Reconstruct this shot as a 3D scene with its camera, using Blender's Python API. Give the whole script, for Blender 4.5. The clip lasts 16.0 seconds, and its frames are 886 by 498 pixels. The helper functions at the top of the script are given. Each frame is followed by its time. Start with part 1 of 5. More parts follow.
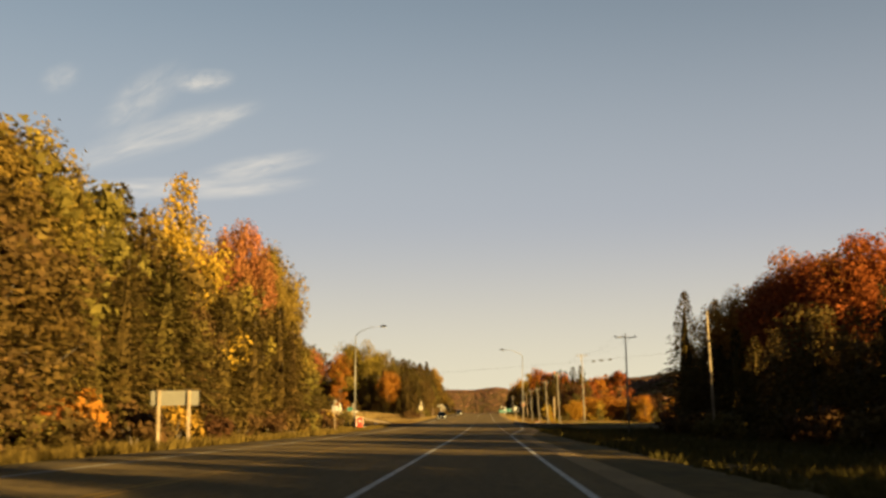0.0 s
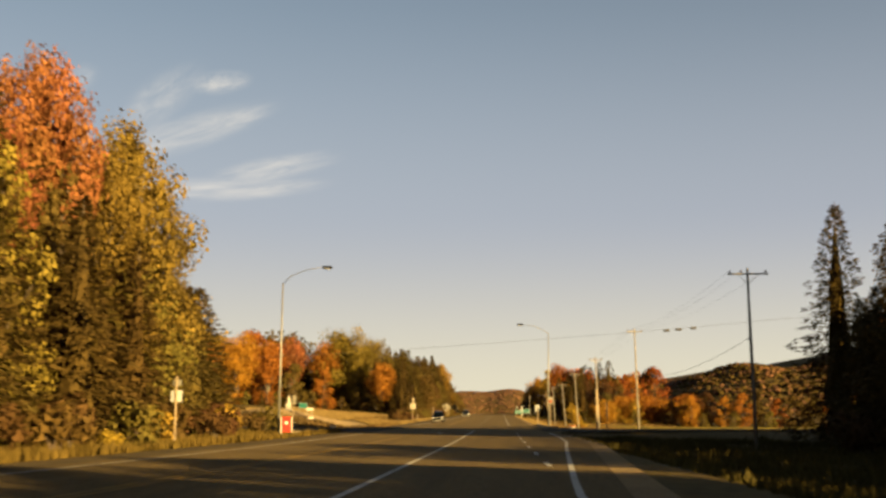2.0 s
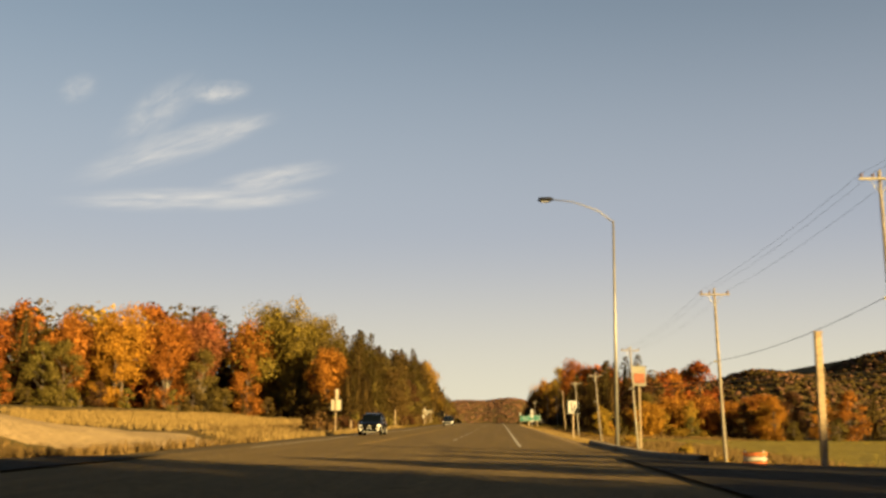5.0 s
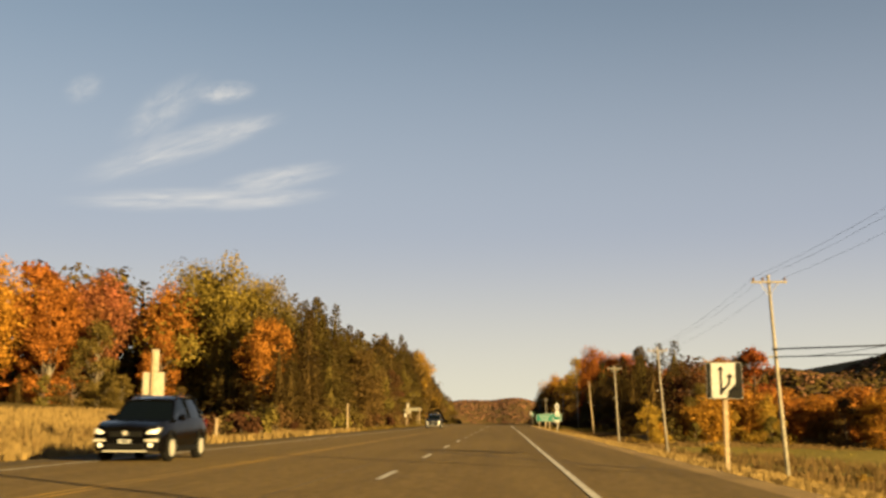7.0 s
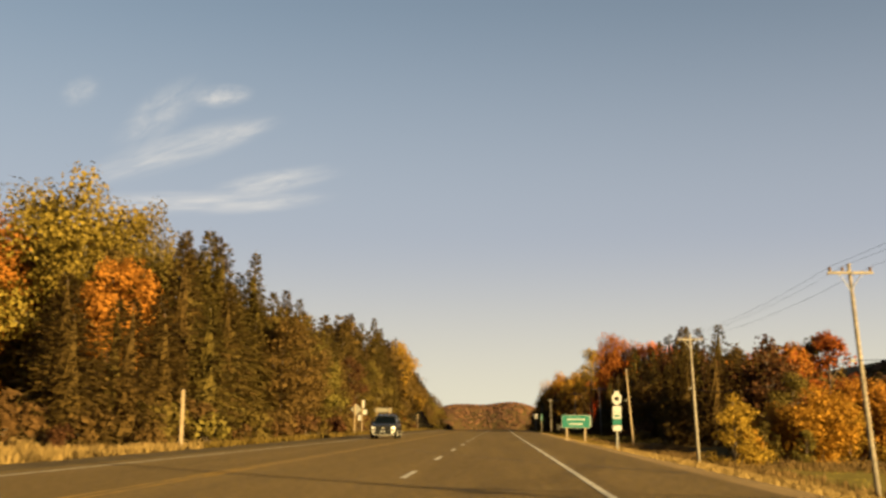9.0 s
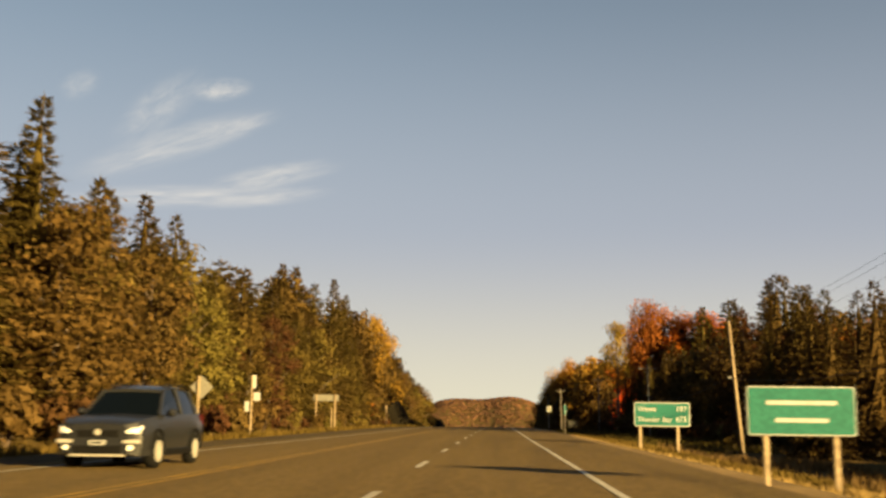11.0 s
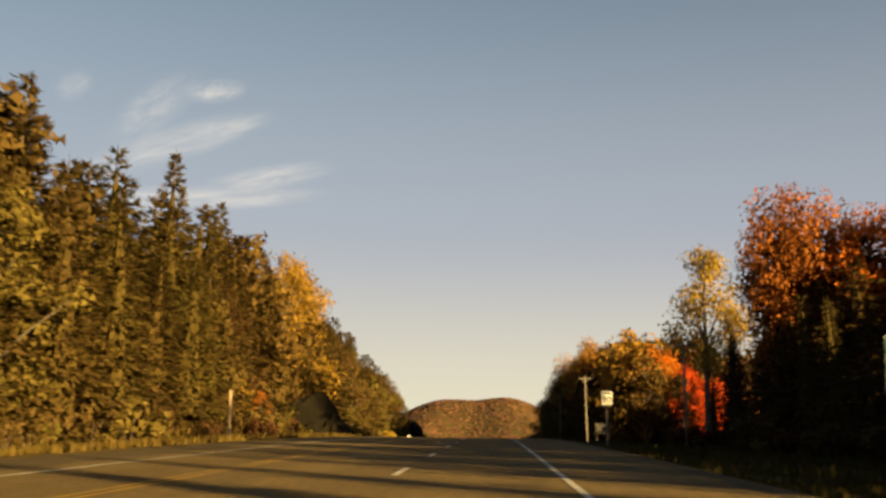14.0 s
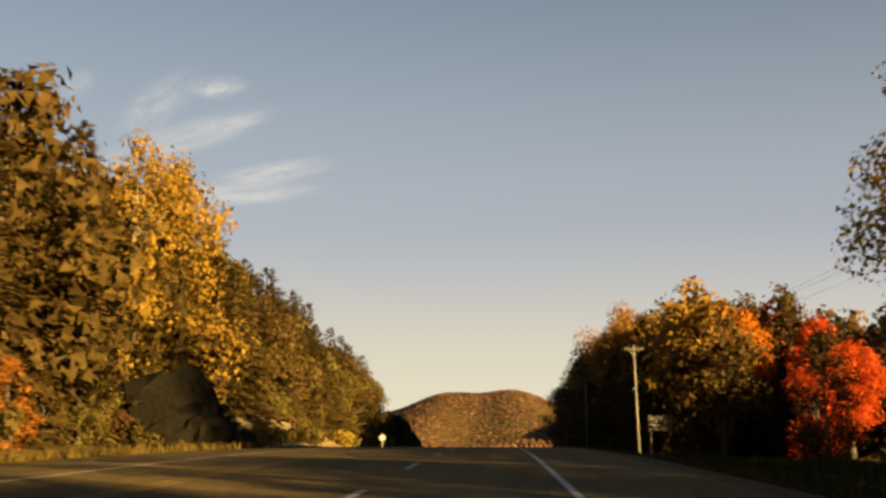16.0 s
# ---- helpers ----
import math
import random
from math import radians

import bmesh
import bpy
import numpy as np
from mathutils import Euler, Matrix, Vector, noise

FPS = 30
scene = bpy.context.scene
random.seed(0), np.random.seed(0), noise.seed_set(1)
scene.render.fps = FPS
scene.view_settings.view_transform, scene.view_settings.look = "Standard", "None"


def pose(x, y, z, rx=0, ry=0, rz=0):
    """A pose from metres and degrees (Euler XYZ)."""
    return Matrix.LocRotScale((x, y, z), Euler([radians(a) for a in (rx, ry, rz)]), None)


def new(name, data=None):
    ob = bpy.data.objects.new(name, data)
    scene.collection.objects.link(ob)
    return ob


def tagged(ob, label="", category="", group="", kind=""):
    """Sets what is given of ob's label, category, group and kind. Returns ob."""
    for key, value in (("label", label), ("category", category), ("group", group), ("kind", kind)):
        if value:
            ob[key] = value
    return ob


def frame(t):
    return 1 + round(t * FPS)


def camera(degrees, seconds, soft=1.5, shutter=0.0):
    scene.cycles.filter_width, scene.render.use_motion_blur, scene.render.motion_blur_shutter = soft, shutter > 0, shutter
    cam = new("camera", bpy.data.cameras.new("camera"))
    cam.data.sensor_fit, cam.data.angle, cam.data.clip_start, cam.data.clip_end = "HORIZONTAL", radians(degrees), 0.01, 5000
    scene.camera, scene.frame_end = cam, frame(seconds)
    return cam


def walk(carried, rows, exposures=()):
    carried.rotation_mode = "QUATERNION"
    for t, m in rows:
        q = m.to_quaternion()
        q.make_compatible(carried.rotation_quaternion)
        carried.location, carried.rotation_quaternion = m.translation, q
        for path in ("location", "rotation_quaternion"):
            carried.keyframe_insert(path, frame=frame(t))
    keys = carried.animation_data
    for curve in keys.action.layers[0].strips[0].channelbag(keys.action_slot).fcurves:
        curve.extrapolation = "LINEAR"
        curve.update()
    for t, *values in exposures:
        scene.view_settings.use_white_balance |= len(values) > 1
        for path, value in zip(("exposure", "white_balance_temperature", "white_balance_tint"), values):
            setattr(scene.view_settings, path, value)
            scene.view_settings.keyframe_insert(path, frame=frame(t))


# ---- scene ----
EXPOSURE, TINT = 2.78, 6.5
cam = camera(45.18, 16.0, soft=2.9, shutter=0.3)
# seconds, x, y, z, yaw, pitch, lean
ROWS = [
    (0.0, 0.000, 0.000, -0.000, 2.214, 8.650, 0.476),
    (0.5, 0.182, 14.235, -0.121, 2.472, 8.658, 0.215),
    (1.0, 0.312, 28.441, -0.243, 2.673, 8.600, 0.470),
    (1.5, 0.402, 42.737, -0.365, 2.884, 8.693, 0.336),
    (2.0, 0.470, 57.254, -0.485, 3.052, 8.766, 0.032),
    (2.5, 0.511, 71.607, -0.611, 2.948, 8.651, -0.024),
    (3.0, 0.563, 85.915, -0.738, 2.816, 8.630, 0.132),
    (3.5, 0.613, 100.192, -0.845, 2.778, 8.772, 0.287),
    (4.0, 0.697, 114.653, -0.918, 2.829, 8.994, 0.058),
    (6.5, 0.273, 184.611, -0.969, 3.227, 9.401, -0.018),
    (7.0, 0.208, 198.197, -0.914, 3.264, 9.322, -0.157),
    (7.5, 0.116, 211.936, -0.864, 3.213, 9.348, -0.040),
    (8.0, 0.036, 225.480, -0.823, 3.226, 9.356, -0.146),
    (8.5, -0.062, 238.780, -0.771, 3.130, 9.512, -0.144),
    (9.0, -0.179, 251.913, -0.706, 3.053, 9.564, -0.371),
    (11.5, -0.351, 318.445, -0.426, 2.970, 9.271, -0.679),
    (12.0, -0.317, 331.792, -0.364, 2.875, 9.425, -0.642),
    (12.5, -0.294, 345.280, -0.283, 2.763, 9.474, -0.583),
    (13.0, -0.208, 358.940, -0.202, 2.558, 9.459, -0.429),
    (13.5, -0.102, 372.103, -0.134, 2.634, 9.404, -0.411),
    (14.0, -0.030, 385.318, -0.074, 2.693, 9.400, -0.690),
    (14.5, 0.016, 398.669, -0.003, 2.739, 9.453, -0.742),
    (15.0, 0.080, 411.606, 0.064, 2.688, 9.429, -0.350),
    (15.5, 0.163, 424.586, 0.126, 2.786, 9.273, -0.231),
    (16.0, 0.255, 437.416, 0.149, 2.918, 9.060, -0.056),
]
walk(cam, [(t, pose(x, y, z, 0, 0, yaw) @ pose(0, 0, 0, 90 + pitch, 0, 0) @ pose(0, 0, 0, 0, 0, -lean)) for t, x, y, z, yaw, pitch, lean in ROWS],
     [(t, EXPOSURE, kelvin, TINT) for t, kelvin in ((0.0, 7200), (2.0, 6950), (4.0, 7000), (7.0, 6700), (9.0, 6800), (12.0, 6900), (16.0, 7100))])
HAZE, GLOW, CLOUD = (4.36, 4.57, 5.62), (7.9, 7.35, 5.7), (8.0, 7.6, 7.3)
# strength, azimuth, height, half width, half height, lean, grain, seed
CLOUDS = (
    (0.6, -15.3, 17.3, 0.04, 0.016, 4, 2.0, 1.0),
    (0.35, -18.5, 16.2, 0.07, 0.03, 38, 2.2, 4.0),
    (0.55, -17.6, 14.3, 0.13, 0.024, 17, 2.0, 3.0),
    (0.4, -14.6, 15.3, 0.06, 0.013, 18, 2.2, 5.0),
    (0.55, -12.4, 12.9, 0.085, 0.017, 10, 2.0, 6.0),
    (0.6, -17.3, 11.6, 0.15, 0.016, 0, 2.2, 9.0),
    (0.4, -12.6, 11.8, 0.08, 0.012, 6, 2.2, 8.0),
    (0.25, -22.6, 16.9, 0.03, 0.02, 20, 2.0, 2.0),
)

# ---- world and sun ----
SUN_FROM = Vector((0.70, -0.71, 0.0)).normalized()
SUN_UP = radians(11.5)
sun_way = Vector((SUN_FROM.x * math.cos(SUN_UP), SUN_FROM.y * math.cos(SUN_UP), math.sin(SUN_UP)))
lamp = bpy.data.lights.new("sun", "SUN")
lamp.energy, lamp.angle, lamp.color = 5.0, radians(0.6), (1.0, 0.69, 0.27)
sun = new("sun", lamp)
sun.matrix_world = Matrix.Translation((60, -60, 60)) @ sun_way.to_track_quat("Z", "Y").to_matrix().to_4x4()

world = bpy.data.worlds.new("world")
scene.world = world
world.use_nodes = True
wn, wl = world.node_tree.nodes, world.node_tree.links
wn.clear()


def wnode(kind, **values):
    n = wn.new(kind)
    for k, v in values.items():
        n.inputs[k].default_value = v
    return n


sky = wn.new("ShaderNodeTexSky")
sky.sky_type, sky.sun_disc = "NISHITA", False
sky.sun_elevation, sky.sun_rotation = SUN_UP, math.atan2(SUN_FROM.x, SUN_FROM.y)
sky.air_density, sky.dust_density, sky.ozone_density = 1.0, 1.0, 1.0
coord = wn.new("ShaderNodeTexCoord")


def cloud(azimuth, height, wide, tall, lean, scale, seed):
    """One wisp of cirrus: a soft long patch round a direction, broken up by noise. Angles in degrees."""
    centre = Vector((math.sin(radians(azimuth)), math.cos(radians(azimuth)), math.tan(radians(height))))
    near = wn.new("ShaderNodeVectorMath")
    near.operation = "DIVIDE"
    sep = wn.new("ShaderNodeSeparateXYZ")
    wl.new(coord.outputs["Generated"], sep.inputs[0])
    comb = wn.new("ShaderNodeCombineXYZ")
    for axis in range(3):
        wl.new(sep.outputs[1], comb.inputs[axis])
    wl.new(coord.outputs["Generated"], near.inputs[0])
    wl.new(comb.outputs[0], near.inputs[1])
    place = wn.new("ShaderNodeMapping")
    place.vector_type = "TEXTURE"
    place.inputs["Location"].default_value = (centre.x / centre.y, 1, centre.z / centre.y)
    place.inputs["Rotation"].default_value = (0, radians(-lean), 0)
    place.inputs["Scale"].default_value = (wide, 1, tall)
    wl.new(near.outputs[0], place.inputs[0])
    length = wn.new("ShaderNodeVectorMath")
    length.operation = "LENGTH"
    wl.new(place.outputs[0], length.inputs[0])
    grain = wnode("ShaderNodeTexNoise", Scale=scale, Detail=5.0, Roughness=0.6, Distortion=0.4)
    shift = wn.new("ShaderNodeMapping")
    shift.inputs["Location"].default_value = (seed, 0, seed * 0.37)
    wl.new(place.outputs[0], shift.inputs[0])
    wl.new(shift.outputs[0], grain.inputs["Vector"])
    edge = wn.new("ShaderNodeMapRange")
    edge.interpolation_type = "SMOOTHERSTEP"
    edge.inputs["From Min"].default_value, edge.inputs["From Max"].default_value = 1.0, 0.1
    wl.new(length.outputs["Value"], edge.inputs[0])
    body = wn.new("ShaderNodeMapRange")
    body.inputs["From Min"].default_value, body.inputs["From Max"].default_value = 0.28, 0.66
    wl.new(grain.outputs[0], body.inputs[0])
    both = wn.new("ShaderNodeMath")
    both.operation = "MULTIPLY"
    wl.new(edge.outputs[0], both.inputs[0])
    wl.new(body.outputs[0], both.inputs[1])
    return both.outputs[0]


# haze that pales the sky towards the horizon all round
updown = wn.new("ShaderNodeSeparateXYZ")
wl.new(coord.outputs["Generated"], updown.inputs[0])
shade = sky.outputs[0]
for tone, low, high, most, least in ((HAZE, 0.06, 0.46, 0.93, 0.14), (GLOW, -0.02, 0.19, 0.95, 0.0)):
    haze_by = wn.new("ShaderNodeMapRange")
    haze_by.interpolation_type = "SMOOTHSTEP"
    for key, value in (("From Min", low), ("From Max", high), ("To Min", most), ("To Max", least)):
        haze_by.inputs[key].default_value = value
    wl.new(updown.outputs[2], haze_by.inputs[0])
    haze = wn.new("ShaderNodeMix")
    haze.data_type = "RGBA"
    haze.inputs[7].default_value = (*tone, 1)
    wl.new(haze_by.outputs[0], haze.inputs[0])
    wl.new(shade, haze.inputs[6])
    shade = haze.outputs[2]
for args in CLOUDS:
    strength, args = args[0], args[1:]
    mix = wn.new("ShaderNodeMix")
    mix.data_type = "RGBA"
    gain = wn.new("ShaderNodeMath")
    gain.operation = "MULTIPLY"
    gain.inputs[1].default_value = strength
    wl.new(cloud(*args), gain.inputs[0])
    wl.new(gain.outputs[0], mix.inputs[0])
    wl.new(shade, mix.inputs[6])
    mix.inputs[7].default_value = (*CLOUD, 1)
    shade = mix.outputs[2]
back = wnode("ShaderNodeBackground", Strength=0.0152)
out = wn.new("ShaderNodeOutputWorld")
wl.new(shade, back.inputs[0])
wl.new(back.outputs[0], out.inputs[0])

# ---- materials ----


def material(name, base, rough=0.8, metal=0.0, second=None, scale=2.0, fine=30.0, amount=0.5, bump=0.0, bump_scale=40.0,
             each=0.0, island=0.0, through_light=0.0, emit=0.0, spec=0.04, stretch=None):
    """A surface with its colour varied at two scales, by object and by loose piece; through_light lets sunlight glow through leaves."""
    m = bpy.data.materials.new(name)
    m.use_nodes = True
    n, l = m.node_tree.nodes, m.node_tree.links
    bsdf = n["Principled BSDF"]
    bsdf.inputs["Roughness"].default_value, bsdf.inputs["Metallic"].default_value = rough, metal
    bsdf.inputs["Specular IOR Level"].default_value = spec
    co = n.new("ShaderNodeTexCoord")
    big, small = n.new("ShaderNodeTexNoise"), n.new("ShaderNodeTexNoise")
    big.inputs["Scale"].default_value, big.inputs["Detail"].default_value = scale, 4
    small.inputs["Scale"].default_value, small.inputs["Detail"].default_value = fine, 3
    if stretch:
        longer = n.new("ShaderNodeMapping")
        longer.inputs["Scale"].default_value = stretch
        l.new(co.outputs["Object"], longer.inputs[0])
        l.new(longer.outputs[0], big.inputs["Vector"])
    else:
        l.new(co.outputs["Object"], big.inputs["Vector"])
    l.new(co.outputs["Object"], small.inputs["Vector"])
    second = second or tuple(c * 0.55 for c in base)
    ramp = n.new("ShaderNodeMapRange")
    ramp.inputs["From Min"].default_value, ramp.inputs["From Max"].default_value = 0.35, 0.65
    l.new(big.outputs[0], ramp.inputs[0])
    factor = n.new("ShaderNodeMath")
    factor.operation = "MULTIPLY"
    factor.inputs[1].default_value = amount
    l.new(ramp.outputs[0], factor.inputs[0])
    mix = n.new("ShaderNodeMix")
    mix.data_type = "RGBA"
    mix.inputs[6].default_value, mix.inputs[7].default_value = (*base, 1), (*second, 1)
    l.new(factor.outputs[0], mix.inputs[0])
    value = n.new("ShaderNodeMapRange")
    value.inputs["To Min"].default_value, value.inputs["To Max"].default_value = 1 - 0.45 * amount, 1 + 0.45 * amount
    value.inputs["From Min"].default_value, value.inputs["From Max"].default_value = 0.3, 0.7
    l.new(small.outputs[0], value.inputs[0])
    level = value.outputs[0]
    hsv = n.new("ShaderNodeHueSaturation")
    l.new(mix.outputs[2], hsv.inputs["Color"])
    if each:
        info = n.new("ShaderNodeObjectInfo")
        r1 = n.new("ShaderNodeMapRange")
        r1.inputs["To Min"].default_value, r1.inputs["To Max"].default_value = 1 - each, 1 + each
        l.new(info.outputs["Random"], r1.inputs[0])
        m1 = n.new("ShaderNodeMath")
        m1.operation = "MULTIPLY"
        l.new(level, m1.inputs[0])
        l.new(r1.outputs[0], m1.inputs[1])
        level = m1.outputs[0]
        hue = n.new("ShaderNodeMapRange")
        hue.inputs["To Min"].default_value, hue.inputs["To Max"].default_value = 0.5 - 0.03 * each / 0.3, 0.5 + 0.03 * each / 0.3
        l.new(info.outputs["Random"], hue.inputs[0])
        l.new(hue.outputs[0], hsv.inputs["Hue"])
    if island:
        geo = n.new("ShaderNodeNewGeometry")
        r2 = n.new("ShaderNodeMapRange")
        r2.inputs["To Min"].default_value, r2.inputs["To Max"].default_value = 1 - island, 1 + island
        l.new(geo.outputs["Random Per Island"], r2.inputs[0])
        m2 = n.new("ShaderNodeMath")
        m2.operation = "MULTIPLY"
        l.new(level, m2.inputs[0])
        l.new(r2.outputs[0], m2.inputs[1])
        level = m2.outputs[0]
    l.new(level, hsv.inputs["Value"])
    l.new(hsv.outputs[0], bsdf.inputs["Base Color"])
    if bump:
        bumper, relief = n.new("ShaderNodeBump"), n.new("ShaderNodeTexNoise")
        relief.inputs["Scale"].default_value, relief.inputs["Detail"].default_value = bump_scale, 6
        l.new(co.outputs["Object"], relief.inputs["Vector"])
        bumper.inputs["Strength"].default_value, bumper.inputs["Distance"].default_value = bump, 0.05
        l.new(relief.outputs[0], bumper.inputs["Height"])
        l.new(bumper.outputs[0], bsdf.inputs["Normal"])
    if emit:
        l.new(hsv.outputs[0], bsdf.inputs["Emission Color"])
        bsdf.inputs["Emission Strength"].default_value = emit
    if through_light:
        leaf, blend = n.new("ShaderNodeBsdfTranslucent"), n.new("ShaderNodeMixShader")
        l.new(hsv.outputs[0], leaf.inputs["Color"])
        blend.inputs[0].default_value = through_light
        l.new(bsdf.outputs[0], blend.inputs[1])
        l.new(leaf.outputs[0], blend.inputs[2])
        l.new(blend.outputs[0], n["Material Output"].inputs["Surface"])
    return m


ASPHALT = material("asphalt", (0.095, 0.0675, 0.03), 0.9, second=(0.071, 0.0505, 0.0236), scale=1.1, fine=7, amount=0.75, stretch=(1.1, 0.0342, 1.25), bump=0.4, bump_scale=60)
SIDE_ASPHALT = material("side asphalt", (0.0229, 0.0194, 0.0143), 0.9, scale=0.3, fine=8, amount=0.5, bump=0.4, bump_scale=60)
TAR = material("tar", (0.018, 0.017, 0.016), 0.6, amount=0.4)
GRAVEL = material("gravel", (0.171, 0.12, 0.0601), 0.95, second=(0.11, 0.0787, 0.0426), scale=0.5, fine=14, amount=0.6, bump=0.6, bump_scale=30)
DARK_GRAVEL = material("dark gravel", (0.062, 0.047, 0.027), 0.95, second=(0.04, 0.031, 0.019), scale=0.5, fine=14, amount=0.7, bump=0.6, bump_scale=30)
WHITE_PAINT = material("white road paint", (0.306, 0.294, 0.264), 0.7, second=(0.147, 0.134, 0.116), scale=1.2, fine=25, amount=0.5)
YELLOW_PAINT = material("yellow road paint", (0.216, 0.13, 0.027), 0.75, second=(0.0863, 0.0648, 0.0324), scale=0.8, fine=25, amount=0.8)
SOIL = material("grassy soil", (0.068, 0.0447, 0.0149), 0.95, second=(0.0398, 0.0326, 0.0105), scale=0.12, fine=2.5, amount=0.8, bump=0.6, bump_scale=4)
GRASS = material("dry grass", (0.07, 0.047, 0.0125), 0.85, second=(0.043, 0.032, 0.008), scale=0.15, fine=3, amount=0.6, island=0.15, through_light=0.3)
# Darker copy of the grass, with the verge's shade put into its colour.
SHADE_GRASS = material("grass with shade in its colour", (0.042, 0.034, 0.0095), 0.9, second=(0.028, 0.023, 0.007), scale=0.2, fine=3, amount=0.6, island=0.2, through_light=0.2)
STRAW = material("bleached straw grass", (0.145, 0.1, 0.04), 0.85, second=(0.1, 0.068, 0.026), scale=0.2, fine=3, amount=0.6, island=0.2, through_light=0.3)
WEEDS = material("brown dead weeds", (0.085, 0.054, 0.022), 0.9, second=(0.055, 0.036, 0.014), scale=0.3, fine=4, amount=0.7, island=0.25, through_light=0.2)
FIELD = material("mown green field", (0.105, 0.082, 0.018), 0.9, second=(0.078, 0.064, 0.014), scale=0.06, fine=1.5, amount=0.7, bump=0.4, bump_scale=6, island=0.15)
BARK = material("bark", (0.0683, 0.0525, 0.0394), 0.95, second=(0.0315, 0.0263, 0.021), scale=1.5, fine=12, amount=0.7, bump=0.6, bump_scale=14, each=0.2)
PALE_BARK = material("pale bark", (0.104, 0.0919, 0.0743), 0.9, second=(0.0396, 0.0322, 0.0248), scale=1.2, fine=9, amount=0.8, each=0.1)
LEAVES = {
    "spruce": material("spruce needles", (0.04, 0.0268, 0.0072), 0.8, second=(0.0235, 0.0165, 0.0055), scale=0.3, fine=3, amount=0.7, each=0.14, island=0.35, through_light=0.15),
    "olive": material("olive leaves", (0.069, 0.049, 0.0125), 0.7, second=(0.042, 0.031, 0.009), scale=0.4, fine=3, amount=0.7, each=0.22, island=0.3, through_light=0.3),
    "gold": material("golden leaves", (0.205, 0.13, 0.021), 0.7, second=(0.14, 0.086, 0.0145), scale=0.4, fine=3, amount=0.7, each=0.12, island=0.3, through_light=0.42),
    "amber": material("amber leaves", (0.235, 0.103, 0.016), 0.7, second=(0.14, 0.066, 0.012), scale=0.35, fine=3, amount=0.8, each=0.14, island=0.3, through_light=0.42),
    "lime": material("yellow-green leaves", (0.125, 0.087, 0.0185), 0.7, second=(0.082, 0.058, 0.0125), scale=0.35, fine=3, amount=0.7, each=0.12, island=0.3, through_light=0.4),
    "flame": material("flame orange leaves", (0.37, 0.118, 0.0125), 0.7, second=(0.29, 0.078, 0.011), scale=0.3, fine=3, amount=0.8, each=0.08, island=0.3, through_light=0.45),
    "coral": material("coral red leaves", (0.165, 0.054, 0.026), 0.7, second=(0.115, 0.055, 0.018), scale=0.35, fine=3, amount=0.8, each=0.1, island=0.3, through_light=0.42),
    "orange": material("orange leaves", (0.19, 0.067, 0.014), 0.7, second=(0.122, 0.044, 0.0105), scale=0.4, fine=3, amount=0.7, each=0.18, island=0.3, through_light=0.42),
    "red": material("red leaves", (0.38, 0.058, 0.0125), 0.7, second=(0.25, 0.04, 0.01), scale=0.4, fine=3, amount=0.7, each=0.1, island=0.3, through_light=0.5),
    "russet": material("russet leaves", (0.05, 0.0265, 0.0098), 0.75, second=(0.029, 0.018, 0.0068), scale=0.4, fine=3, amount=0.8, each=0.25, island=0.3, through_light=0.25),
}
FAR_WOOD = material("far autumn woods", (0.076, 0.038, 0.0215), 0.9, second=(0.046, 0.0265, 0.018), scale=0.014, fine=0.07, amount=0.85, island=0.1)
# Near black: the outcrop's deep shade is put into the base colour.
SHADED_ROCK = material("dark rock", (0.006, 0.005, 0.003), 0.95, second=(0.0024, 0.002, 0.0013), scale=0.6, fine=5, amount=0.8, bump=0.9, bump_scale=3)

# ---- helpers for building ----


def mesh_from(name, verts, faces):
    me = bpy.data.meshes.new(name)
    me.from_pydata([tuple(v) for v in verts], [], faces)
    me.update()
    return me


def joined(parts):
    """Joins (verts, faces) pairs."""
    verts, faces = [], []
    for v, f in parts:
        k = len(verts)
        verts.extend(v)
        faces.extend(tuple(i + k for i in q) for q in f)
    return verts, faces


def tube(points, radii, sides=7, cap=True):
    """A bent, tapered round bar through the points."""
    verts, faces = [], []
    pts = [Vector(p) for p in points]
    for i, p in enumerate(pts):
        way = (pts[min(i + 1, len(pts) - 1)] - pts[max(i - 1, 0)]).normalized()
        a = way.orthogonal().normalized() if abs(way.z) < 0.99 else Vector((1, 0, 0))
        a = (a - way * a.dot(way)).normalized()
        b = way.cross(a)
        for k in range(sides):
            t = 2 * math.pi * k / sides
            verts.append(p + (a * math.cos(t) + b * math.sin(t)) * radii[i])
    for i in range(len(pts) - 1):
        for k in range(sides):
            n = (k + 1) % sides
            faces.append((i * sides + k, i * sides + n, (i + 1) * sides + n, (i + 1) * sides + k))
    if cap:
        faces.append(tuple(range(sides))[::-1])
        faces.append(tuple((len(pts) - 1) * sides + k for k in range(sides)))
    return verts, faces


def box(x0, x1, y0, y1, z0, z1, bevel=0.0):
    bm = bmesh.new()
    bmesh.ops.create_cube(bm, size=1)
    for v in bm.verts:
        v.co = Vector((x0 + (v.co.x + 0.5) * (x1 - x0), y0 + (v.co.y + 0.5) * (y1 - y0), z0 + (v.co.z + 0.5) * (z1 - z0)))
    if bevel:
        bmesh.ops.bevel(bm, geom=bm.edges[:], offset=bevel, segments=2, affect="EDGES", profile=0.5)
    bm.verts.index_update()
    v, f = [v.co.copy() for v in bm.verts], [tuple(q.index for q in p.verts) for p in bm.faces]
    bm.free()
    return v, f


